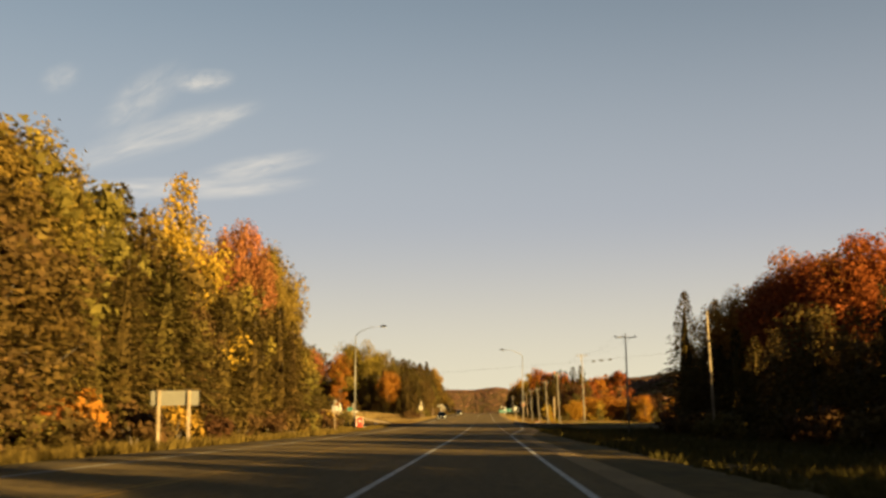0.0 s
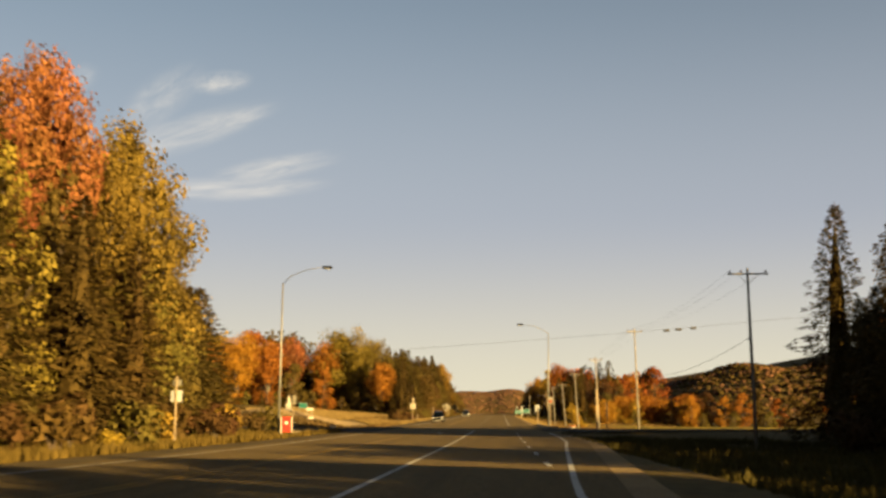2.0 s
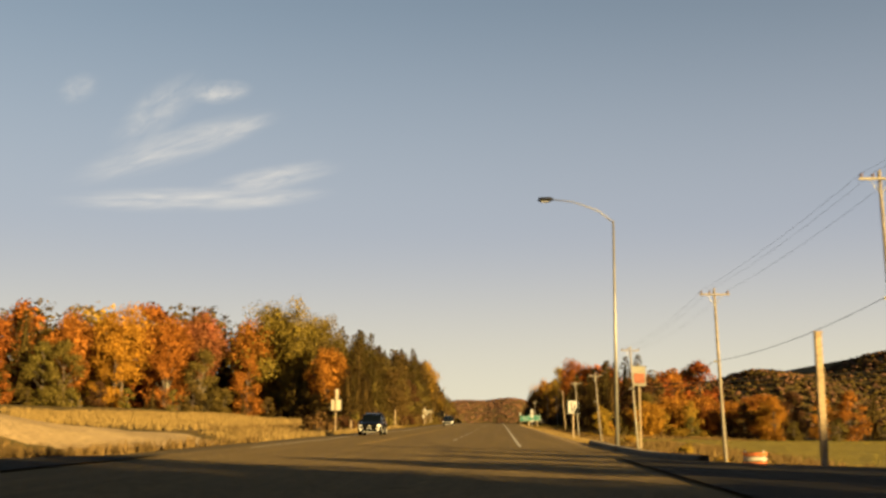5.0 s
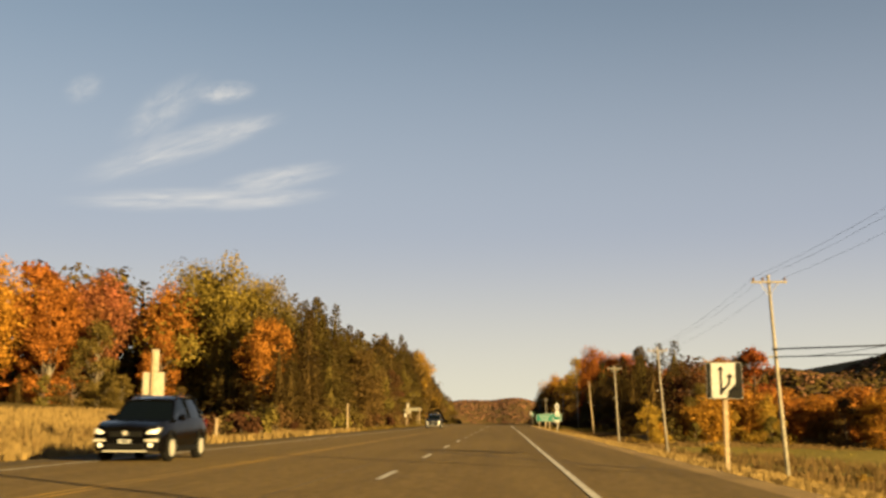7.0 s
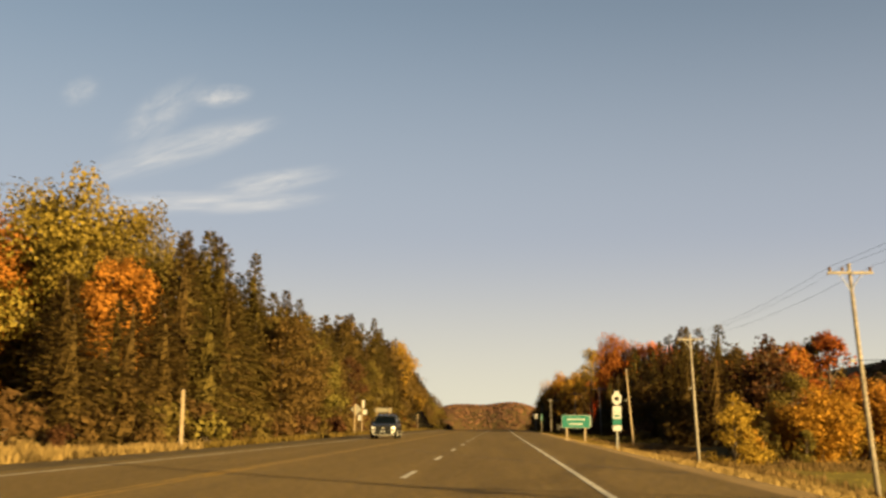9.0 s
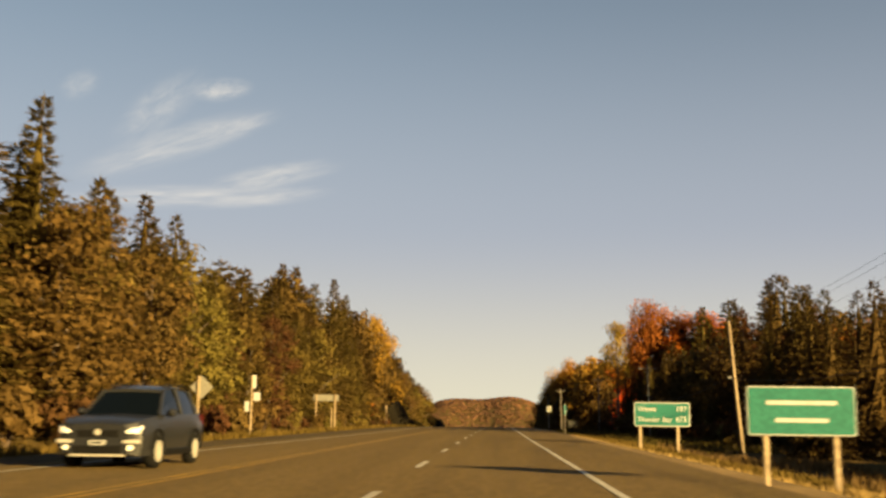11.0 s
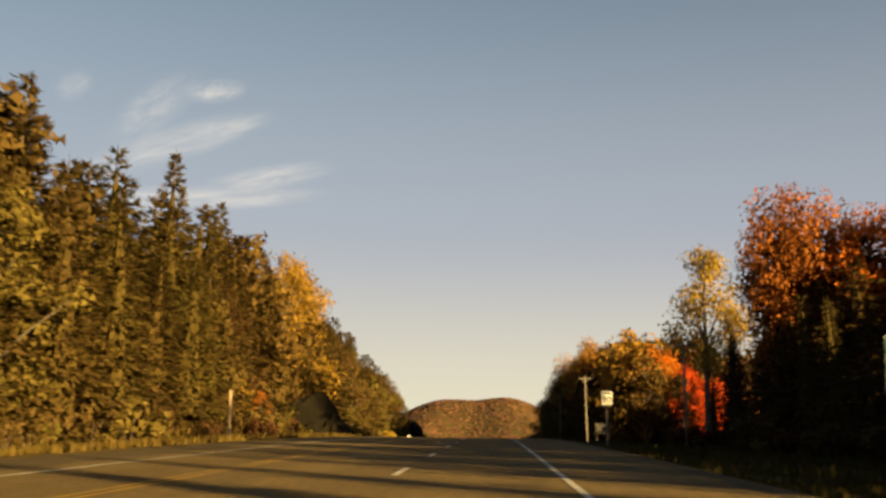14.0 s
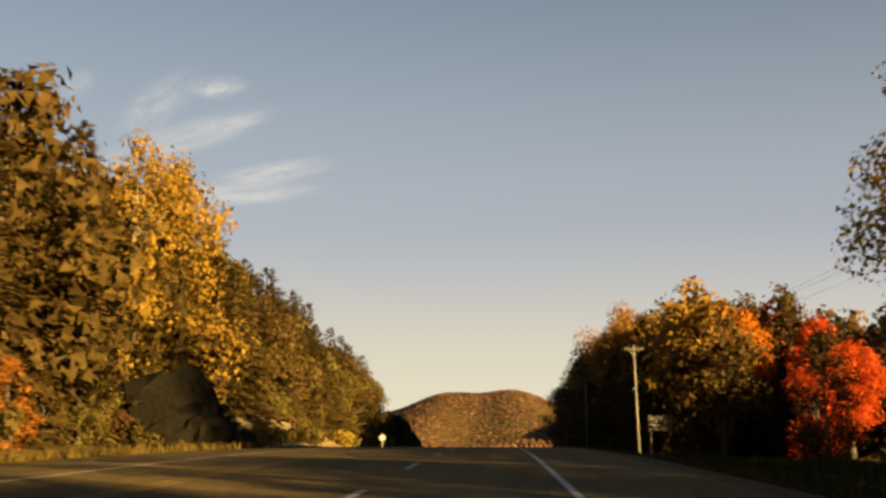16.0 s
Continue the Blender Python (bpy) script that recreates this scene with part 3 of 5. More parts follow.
CONIFER = {"spruce": 7, "olive": 2.5, "russet": 0.6}
BRIGHT = {"olive": 3, "gold": 2, "orange": 2.2, "russet": 1, "spruce": 1.5}

# west wood before the crossing
recede = lambda x: lambda y: x - 5.5 * float(smooth01(128, 158, y))
back = wood(8, 158, [(recede(-23.2), 12.5), (recede(-28.5), 18.5), (recede(-33.5), 20), (recede(-40), 20)], 5.0,
            [{"spruce": 8, "olive": 1.2, "russet": 0.3}, {"spruce": 4, "olive": 6, "gold": 0.5}, {"spruce": 3, "olive": 5, "gold": 0.6}], "west roadside wood", 11)
wood(12, 158, [(recede(-24.6), 12)], 5.2, [{"spruce": 9, "olive": 1}], "west roadside wood", 51, 1)
stuff_wood("west_wood", "dense mixed wood of spruce and yellowing trees", back)
tree("gold", -27.5, 97.5, 25.2, 0.95, 2, "west roadside wood", pale=True)
tree("coral", -28.5, 119, 25.6, 0.56, 0, "west roadside wood")
for tint, x, y, h, w, v in (("lime", -24.6, 109, 15.5, 0.7, 0), ("olive", -24.8, 117, 16.5, 0.7, 2), ("lime", -25.2, 124, 19.5, 0.7, 0), ("olive", -25.5, 136, 19, 0.65, 2)):
    tree(tint, x, y, h, w, v, "west roadside wood")
tree("lime", -27, 62, 19.8, 0.92, 0, "west roadside wood")
tree("lime", -26.5, 55, 18.3, 0.92, 2, "west roadside wood")
tree("olive", -33.5, 168, 15.5, 0.75, 0, "west roadside wood", "yellow-green tree on the corner of the wood")
tree("coral", -30, 114, 20.5, 0.7, 1, "west roadside wood", "maple with rusty red leaves at its top")
tree("spruce", -29.5, 84, 20.5, 0.75, 2, "west roadside wood")
tree("spruce", -29, 74, 19.5, 0.75, 1, "west roadside wood")
tree("coral", -29.5, 95, 18.5, 0.6, 2, "west roadside wood")
tree("lime", -28.5, 141, 24.5, 0.92, 2, "west roadside wood", "tall yellow-green aspen on the edge of the wood", pale=True)
tree("lime", -27, 131, 23.5, 0.92, 0, "west roadside wood")
tree("spruce", -31, 163, 14, 0.95, 1, "west roadside wood")
tree("spruce", -26, 150, 12.5, 1.3, 1, "west roadside wood")
tree("spruce", -24.6, 143, 10.5, 1.35, 0, "west roadside wood")
# maples behind the raised clearing
rnd = random.Random(21)
back = []
for k in range(13):
    x = -41 - k * 7.2
    tint = ("olive", "orange", "coral", "orange", "amber", "orange", "spruce", "orange", "amber", "orange", "olive", "spruce", "orange")[k]
    tree(tint, x + rnd.uniform(-1.5, 1.5), 350 - k * 3.2 + rnd.uniform(-3, 3), rnd.uniform(17.6, 21.2), 1.02, None if k % 3 else 3, group="maples behind the clearing", pale=k % 3 == 0)
    tree(rnd.choice(("orange", "olive", "amber", "orange", "gold")), x + rnd.uniform(1, 5), 346 - k * 3.2 + rnd.uniform(-3, 3), rnd.uniform(9, 13), 1.25, 4, group="maples behind the clearing")
    for d in (10, 19, 29):
        back.append((rnd.choice(("olive", "orange", "orange", "gold")) if d == 10 else rnd.choice(("spruce", "olive", "olive")), x + rnd.uniform(-3, 3), 351 - k * 3 + d + rnd.uniform(-3, 3), rnd.uniform(18.2, 21.2) + d * 0.08, 1.3))
for k in range(20):
    x = -27 - k * 4.2
    tree(("spruce", "olive", "russet", "olive")[k % 4], x + rnd.uniform(-1, 1), 332 - 0.5 * k + rnd.uniform(-3, 3), rnd.uniform(3, 5.5), 1.6, None if k % 4 == 0 else 4, "undergrowth behind the clearing", "dark bushy undergrowth at the foot of the maples")
stuff_wood("clearing_wood", "wood of spruce and maple behind the clearing", back)
tree("lime", -43, 352.5, 24, 1.25, 1, "maples behind the clearing", pale=True)
tree("lime", -34.5, 344, 21.3, 1.0, 1, "maples behind the clearing", pale=True)
tree("orange", -30.0, 334, 14.5, 0.95, 0, "maples behind the clearing")
tree("olive", -30.5, 345, 20.3, 0.85, 3, "maples behind the clearing", pale=True)
for x, y, h, w in ((-20.8, 302, 6.5, 1.5), (-22.6, 306, 8.5, 1.35), (-20.4, 309, 8, 1.4), (-23, 314, 8.2, 1.3), (-20.8, 317, 8.6, 1.3), (-23.4, 323, 9.5, 1.2), (-21, 327, 10, 1.2), (-24.5, 332, 14.5, 1.0), (-21.4, 336, 12, 1.1), (-25.6, 342, 17.4, 0.95), (-26.4, 350, 18.2, 0.9), (-26.2, 361, 18.6, 0.9)):
    tree("spruce", x, y, h, w, None, "long west wood")
tree("lime", -38.5, 347, 23.6, 1.15, 3, "maples behind the clearing", pale=True)
tree("olive", -32, 337, 14.5, 0.9, 4, "maples behind the clearing")
# west wood after the clearing
taller = lambda a: lambda y: a * float(np.interp(y, (334, 352, 373, 388, 400, 420, 440, 470, 505, 535, 565, 600, 640), (15.5, 16.8, 16.4, 15.8, 14.4, 16.8, 18.8, 20.8, 20.4, 20, 21, 20, 20)))
back = wood(334, 640, [(-22.3, taller(0.7)), (-26.3, taller(0.98)), (-31.5, lambda y: taller(1.06)(y) if y > 350 else 11), (-38, lambda y: taller(1.1)(y) if y > 365 else 11)], 4.7,
            [{"spruce": 10, "olive": 3, "russet": 1}, {"spruce": 17, "olive": 2.2}, {"spruce": 14, "olive": 0.6}, {"spruce": 14, "olive": 0.6}], "long west wood", 13)
back += wood(485, 640, [(-25.5, 17.5), (-30, 20)], 7, [{"gold": 0.3, "olive": 2, "russet": 0.5, "amber": 0.2, "spruce": 6}], "long west wood", 14, 1)
wood(350, 600, [(-23.6, taller(0.62))], 6.5, [{"spruce": 6, "olive": 2.5}], "long west wood", 52, 1)
for x, y, h, w in ((-25.8, 488, 18.5, 0.95), (-26.4, 496, 19.5, 0.95), (-25.6, 504, 18, 0.95), (-26, 511.5, 17.5, 0.9), (-23.5, 546, 17, 0.8), (-23, 560, 18.5, 0.7)):
    tree("spruce", x, y, h, w, None, "long west wood")
for x, y, h, w in ((-26.2, 381.5, 17.3, 0.85), (-26.6, 374, 15.9, 0.9), (-25.4, 387, 16.8, 0.85), (-26, 428, 19, 0.75), (-27, 443, 20.8, 0.8), (-26, 467.5, 22.8, 0.75), (-26, 485, 22.3, 0.8)):
    tree("spruce", x, y, h, w, None, "long west wood")
stuff_wood("long_west_wood", "tall dark spruces with golden trees between", back)
tree("gold", -25, 509, 22.5, 0.95, 2, "long west wood", pale=True)
tree("spruce", -32, 386, 19.5, 0.85, 1, "long west wood")
# east wood before the crossing
# Rows behind the start and deep in the wood are unseen, added for shade.
behind = lambda h: lambda y: h * (1.5 - 0.4 * float(smooth01(-4, 14, y)) - 0.1 * float(smooth01(50, 70, y)))
sunny = lambda h: lambda y: h * (1 - 0.28 * float(smooth01(56, 74, y)))
EAST_LANES = ((37, 2.2), (56, 2.0), (86, 2.5), (103.5, 2.2), (117, 1.2))
back = wood(-60, 133, [(24.5, behind(10)), (29, sunny(12.5)), (35, sunny(14)), (42, sunny(15)), (51, sunny(16))], 4.2,
            [{"spruce": 5, "russet": 2, "olive": 1}, {"spruce": 4, "russet": 2, "orange": 1}, BRIGHT, BRIGHT], "east roadside wood", 15, 1, EAST_LANES)
# Mostly hidden block, added to throw shade over the crossing.
back += wood(126, 152, [(32, 11.5), (37.5, 12.5), (44, 12.5), (50, 12)], 4.0, [{"spruce": 6, "russet": 2}], "east roadside wood", 35, 0, EAST_LANES)
stuff_wood("east_wood", "shaded mixed wood of spruce and autumn trees", back)
tree("spruce", 25.4, 138, 18.2, 1.1, 4, "east roadside wood")
tree("spruce", 29.0, 134, 16.8, 1.15, 4, "east roadside wood")
tree("orange", 29.6, 124, 17, 1.05, 1, "east roadside wood")
tree("orange", 34, 118, 21, 1.0, 2, "east roadside wood")
tree("orange", 37.5, 113, 21.2, 1.0, 0, "east roadside wood")
tree("orange", 31.5, 110, 18.5, 0.95, 1, "east roadside wood")
tree("orange", 36.5, 101, 21, 1.0, 0, "east roadside wood")
tree("russet", 29, 116, 9, 1.1, 4, "east roadside wood")
# east wood after the field
dark = {"spruce": 8, "russet": 0.8}
lift = lambda h: lambda y: h * (1 + 0.24 * float(smooth01(393, 405, y)) * (1 - 1.05 * float(smooth01(417, 430, y))))
FAR_LANES = ((406, 1.8), (428, 1.0), (436, 1.0))
back = wood(374, 486, [(21.5, lift(10.5)), (26, lift(13))], 4.4, [{"spruce": 6, "russet": 1.2}, dark], "east far wood", 16, 2, FAR_LANES)
# Hidden inner row, added to shade the road and verge.
back += wood(378, 492, [(29.5, 12)], 3.8, [dark], "east far wood", 36, 0, FAR_LANES)
low_end = lambda h: lambda y: h * (1 - 0.4 * float(smooth01(470, 492, y)))
for y0, rows in ((374, [(32, low_end(12))]), (394, [(38, 13.5)]), (414, [(45, 15)]), (426, [(53, 16.5)])):
    back += wood(y0, 488 if y0 > 380 else 506, rows, 4.4, [dark if y0 == 374 else {"orange": 3, "amber": 3, "olive": 2, "spruce": 1.5}], "east far wood", 19 + y0, 0, FAR_LANES)
stuff_wood("east_far_wood", "dark shaded spruce wood beyond the field", back)
tree("spruce", 23, 413, 13, 0.9, 0, "east far wood")
tree("spruce", 24.5, 419, 15, 0.9, 2, "east far wood")
tree("spruce", 20, 377, 11, 0.9, 1, "east far wood")
tree("orange", 23.0, 466, 20.6, 0.8, 1, "east far wood")
# Spruces added to keep the sun off the maple's lower crown.
for x, y, h in ((21.6, 459.5, 11), (24.6, 458, 13.5), (28.5, 458.5, 17), (27, 461.5, 15.5), (32, 455, 19), (36, 452, 20), (34, 457.5, 18.5), (39.5, 448.5, 20.5)):
    tree("spruce", x, y, h, 1.5, None, "east far wood", fine=False)
tree("flame", 29.2, 462.5, 19.8, 0.88, 0, "east far wood")
tree("flame", 34.5, 466, 18.5, 0.85, 2, "east far wood")
tree("spruce", 24.5, 472, 16, 1.0, 2, "east far wood")
tree("gold", 19.6, 484, 19.2, 0.9, 5, "east far wood", "slender pale yellow birch standing clear of the wood", pale=True)
tree("red", 23.4, 517, 10.5, 1.1, 4, "east far wood")
tree("red", 27.5, 522, 10, 1.1, 0, "east far wood")
tree("russet", 21, 506, 8.5, 1.1, 4, "east far wood")
tree("spruce", 22.5, 496, 8, 1.0, 1, "east far wood")
crest = lambda top: lambda y: top - float(road_z(y))
back = wood(545, 700, [(17.5, crest(9.5)), (21.5, crest(15.5))], 4.8, [{"russet": 1, "olive": 3, "spruce": 3}, {"gold": 3, "orange": 1.2, "olive": 4}], "east last wood", 17, 1)
back += wood(566, 660, [(27, crest(17)), (34, crest(17)), (43, crest(16))], 5.0, [BRIGHT], "east last wood", 18, 0)
# Mostly unseen rows, added to shade the lower crowns near the road.
back += wood(528, 568, [(36, 13), (43, 16), (51, 17)], 5, [{"spruce": 3, "olive": 1}], "east last wood", 28, 0)
back += wood(534, 590, [(28, 9), (33, 12), (39.5, 15), (47, 17)], 3.4, [{"spruce": 2, "russet": 4, "olive": 1}], "east last wood", 29, 0)
stuff_wood("east_last_wood", "golden and russet wood on the crest", back)
tree("amber", 20.0, 600, 24.5, 0.9, 2, "east last wood")
tree("amber", 21.5, 631, 25, 1.1, 1, "east last wood")
tree("amber", 21, 572, 16.6, 1.05, 0, "east last wood")
tree("flame", 25, 560, 18, 1.05, 1, "east last wood")
# shrubs and small trees at the edge of the field
for x, y, h, tint in ((18.8, 341.7, 8.0, "gold"), (28.5, 350, 9.2, "amber"), (34, 354, 11.4, "amber"), (37.5, 351, 9.4, "gold"), (31, 351, 7.4, "gold"), (25.6, 354, 7.2, "amber"), (41, 352, 8.6, "orange"),
                      (45, 352, 10.2, "amber"), (41, 362, 11.4, "orange"), (50, 345, 9.6, "amber"), (52, 360, 12, "amber")):
    tree(tint, x, y, h, 1.5, 0 if h > 10 else 2, "autumn shrubs by the field", "dense bushy autumn tree leafy down to the ground", sink=0.24 * h)
for x, y, h, tint in ((23.5, 350, 3.6, "olive"), (22, 352, 4, "olive"), (30, 366, 8.5, "olive"), (36, 345, 4, "olive"), (56, 352, 9, "russet"), (20.8, 343, 3.2, "amber"), (26, 346, 3, "olive")):
    tree(tint, x, y, h, 1.5, 4, "autumn shrubs by the field", "dense dull green shrub at the edge of the field")
rnd = random.Random(77)
for k in range(15):
    x = 46 + 4.2 * k
    tree(("olive", "amber", "spruce", "orange", "amber", "spruce", "orange", "russet")[k % 8], x, 343 + rnd.uniform(-4, 4) - 0.08 * k * k, rnd.uniform(6, 8.6) + 0.12 * k, 1.35, None if k % 8 in (2, 5) else 4, "autumn shrubs by the field", "young tree on the far side of the green field")
    if k % 2:
        tree("olive", x + 2, 338 + rnd.uniform(-2, 2) - 0.08 * k * k, rnd.uniform(3, 4.5), 1.6, 4, "autumn shrubs by the field", "low dull green shrub at the edge of the field")


def shrub_mesh(seed):
    r, v, f = random.Random(seed), [], []
    lobes = [(Vector((r.uniform(-0.5, 0.5), r.uniform(-0.5, 0.5), r.uniform(0.25, 0.85))), r.uniform(0.25, 0.45)) for _ in range(9)]
    leaf_cloud(lobes, 420, 0.09, r, v, f)
    return mesh_from("foliage", v, f)


SHRUBS = [shrub_mesh(s) for s in (1, 2, 3)]


def shrub(tint, x, y, h, group):
    ob = thing("shrub", "low roadside shrub with " + {"olive": "yellow-green", "gold": "golden", "orange": "orange", "russet": "russet brown", "red": "red"}[tint] + " autumn leaves", "shrub", group,
               pose(x, y, float(ground_z(x, y)) - 0.06, 0, 0, rnd_tree.uniform(0, 360)) @ Matrix.Scale(h, 4))
    part("foliage", tinted_mesh(SHRUBS[rnd_tree.randrange(3)], LEAVES[tint]), LEAVES[tint], ob)
    part("stem", tinted_mesh(STEMS, BARK), BARK, ob)


STEMS = mesh_from("stem", *joined([tube([(0, 0, -0.05), (0.15 * math.cos(a), 0.15 * math.sin(a), 0.3), (0.35 * math.cos(a), 0.35 * math.sin(a), 0.7)], [0.025, 0.018, 0.006], 5) for a in (0.3, 1.6, 2.9, 4.1, 5.3)]))
rnd = random.Random(31)
for y0, y1, x0, x1, step, tints in ((20, 160, -21.5, -18.5, 3.2, ("russet", "olive", "russet", "olive", "gold")), (255, 480, -20.5, -17.5, 3.4, ("olive", "russet", "russet", "olive", "russet")),
                                    (205, 300, 12, 20, 7, ("olive", "gold", "russet")), (20, 120, 18, 22, 5, ("russet", "olive")), (385, 480, 16, 19, 4, ("russet", "olive")), (512, 560, -17.5, -15.5, 3, ("gold", "olive", "olive"))):
    y = y0
    while y < y1:
        shrub(rnd.choice(tints), rnd.uniform(x0, x1), y, rnd.uniform(0.9, 2.4) * (0.5 if x0 == 12 else 1), "roadside shrubs")
        y += step * rnd.uniform(0.5, 1.5)
shrub("orange", -21.5, 56, 2.6, "roadside shrubs")
shrub("orange", -21, 50, 2.2, "roadside shrubs")
tree("gold", -21.6, 476, 5.2, 1.3, 4, "autumn shrubs by the rock", "golden leafy shrub growing in front of dark rock")
tree("amber", -21.4, 484, 4.2, 1.2, 4, "autumn shrubs by the rock", "orange leafy shrub growing in front of dark rock")
tree("olive", -22.5, 495, 7.5, 1.0, 4, "autumn shrubs by the rock", "yellow-green young tree beside dark rock")
tree("spruce", -24, 498, 8.5, 1.5, 1, "autumn shrubs by the rock")
tree("spruce", -22.6, 507, 9, 1.5, 0, "autumn shrubs by the rock")
tree("olive", -17.9, 508.5, 3.4, 1.4, 4, "autumn shrubs by the rock", "yellow-green shrub beside dark rock")
tree("russet", -16.9, 499.5, 1.8, 1.6, 4, "autumn shrubs by the rock", "low russet shrub at the foot of dark rock")
tree("olive", -22.6, 491, 3.4, 1.5, 4, "autumn shrubs by the rock", "yellow-green shrub beside dark rock")
for tint, x, y, h in (("olive", -23.2, 497.5, 3.0), ("russet", -21.8, 497, 1.9), ("olive", -19.4, 497.2, 1.3), ("gold", -24.4, 500, 2.6), ("olive", -16.3, 503.5, 1.4), ("gold", -15.6, 509, 1.5), ("russet", -18.0, 498.0, 1.0)):
    shrub(tint, x, y, h, "shrubs round the rock")
for x, y, h, tint in ((-24.6, 527, 17.5, "amber"), (-25.2, 540, 18, "gold")):
    tree(tint, x, y, h, 0.55, 4, "long west wood", pale=True)
tree("gold", -25.2, 518, 23, 0.95, 0, "long west wood", pale=True)
tree("spruce", -26, 492, 20.3, 1.0, 0, "long west wood")
tree("spruce", -25.5, 499.5, 19.6, 1.0, 1, "long west wood")
tree("spruce", -27, 484, 21.2, 1.0, 3, "long west wood")

# ---- roadside things ----
SIGN_WHITE = material("white sign sheeting", (0.2, 0.202, 0.205), 0.5, second=(0.165, 0.166, 0.168), scale=1.5, fine=12, amount=0.35)
# Base colour about twice that of the other white sheeting.
SIGN_BRIGHT = material("bright white sign sheeting", (0.4, 0.385, 0.35), 0.4, second=(0.35, 0.335, 0.3), scale=1.5, fine=12, amount=0.2)
SIGN_GREEN = material("green sign sheeting", (0.012, 0.066, 0.056), 0.5, second=(0.009, 0.05, 0.043), scale=2, fine=14, amount=0.4)
SIGN_BLACK = material("black sign sheeting", (0.00525, 0.00525, 0.00525), 0.5, scale=2, fine=14, amount=0.3)
SIGN_BACK = material("bare aluminium sheet", (0.12, 0.116, 0.1), 0.55, metal=0.3, second=(0.086, 0.082, 0.07), scale=2, fine=14, amount=0.4)
# Grey taken down to imitate the tree shade over the notice board.
SIGN_SHADED = material("grey board darkened for shade", (0.045, 0.042, 0.036), 0.8, second=(0.03, 0.028, 0.023), scale=1.5, fine=10, amount=0.6)
SIGN_PALE = material("pale painted sheet", (0.2, 0.179, 0.144), 0.6, second=(0.144, 0.128, 0.0998), scale=1.5, fine=10, amount=0.5)
STEEL = material("galvanised steel", (0.138, 0.135, 0.128), 0.5, metal=0.6, second=(0.0986, 0.095, 0.0886), scale=1.5, fine=16, amount=0.5)
POST_WOOD = material("weathered post wood", (0.169, 0.132, 0.0897), 0.85, second=(0.113, 0.0851, 0.0565), scale=1.2, fine=12, amount=0.6, bump=0.3, bump_scale=25)
POLE_WOOD = material("silver-grey pole wood", (0.142, 0.128, 0.107), 0.9, second=(0.096, 0.085, 0.071), scale=0.8, fine=9, amount=0.7, bump=0.4, bump_scale=18, each=0.15)
WIRE = material("wire", (0.035, 0.0325, 0.03), 0.6, amount=0.2)
CABLE = material("black cable sheath", (0.012, 0.012, 0.012), 0.7, amount=0.2, spec=0.1)
INSULATOR = material("brown insulator", (0.06, 0.04, 0.03), 0.35, amount=0.3)
RED = material("red board", (0.36, 0.022, 0.02), 0.5, second=(0.26, 0.015, 0.015), scale=2, fine=14, amount=0.3)
ORANGE_PLASTIC = material("orange barrier plastic", (0.36, 0.1, 0.035), 0.6, second=(0.26, 0.075, 0.03), scale=2, fine=14, amount=0.3)
WHITE_METAL = material("white painted metal", (0.33, 0.31, 0.27), 0.5, second=(0.235, 0.22, 0.19), scale=1.4, fine=10, amount=0.4)
STONE = material("whitewashed stone", (0.24, 0.225, 0.195), 0.85, second=(0.17, 0.155, 0.13), scale=1.2, fine=9, amount=0.6, bump=0.3, bump_scale=20)
FADED_RED = material("sun-faded red sheeting", (0.13, 0.05, 0.032), 0.6, second=(0.1, 0.042, 0.028), scale=2, fine=14, amount=0.4)
CONCRETE = material("pale concrete", (0.16, 0.141, 0.114), 0.9, second=(0.114, 0.0988, 0.076), scale=0.8, fine=10, amount=0.6, bump=0.4, bump_scale=20)
SAND = material("sandy gravel", (0.198, 0.144, 0.079), 0.95, second=(0.138, 0.0988, 0.0543), scale=0.2, fine=4, amount=0.7, bump=0.5, bump_scale=8)


def gz(x, y):
    return float(ground_z(x, y)) - 0.06


def rod(x, y, z0, z1, r, sides=8, x1=None, y1=None):
    return tube([(x, y, z0), (x if x1 is None else x1, y if y1 is None else y1, z1)], [r, r * 0.96], sides)


def lettering(text, x, y, z, size, mat, parent, align="LEFT"):
    """Flat letters that face the oncoming traffic lane, standing in the plane of a sign."""
    cu = bpy.data.curves.new("lettering", "FONT")
    cu.body, cu.size, cu.extrude, cu.align_x, cu.offset = text, size, 0.002, align, size * 0.012
    tmp = bpy.data.objects.new("lettering", cu)
    me = bpy.data.meshes.new_from_object(tmp)
    bpy.data.objects.remove(tmp)
    me.transform(Matrix.Translation((x, y, z)) @ Matrix.Rotation(radians(90), 4, "X"))
    return part("lettering", me, mat, parent)


# --- utility poles, crossarms, wires ---
POLES = ((17.6, 85, 7.3, 0), (16.6, 127, 8.5, 1), (16.9, 188.6, 9.4, 1), (14.0, 210, 7.0, 1), (14.1, 254.5, 6.5, 1), (14.1, 295.8, 5.7, 1),
         (13.8, 331, 5.9, 1), (13.8, 371, 5.5, 0), (14.9, 415, 5.3, 1), (15.1, 470.5, 6.4, 1), (13.5, 542, 6.9, 1), (13.5, 600, 6.0, 1))


def reach(y):
    """Half length of a pole's crossarm: long before the crossing, short beyond it."""
    return 1.3 if y < 180 else 0.92


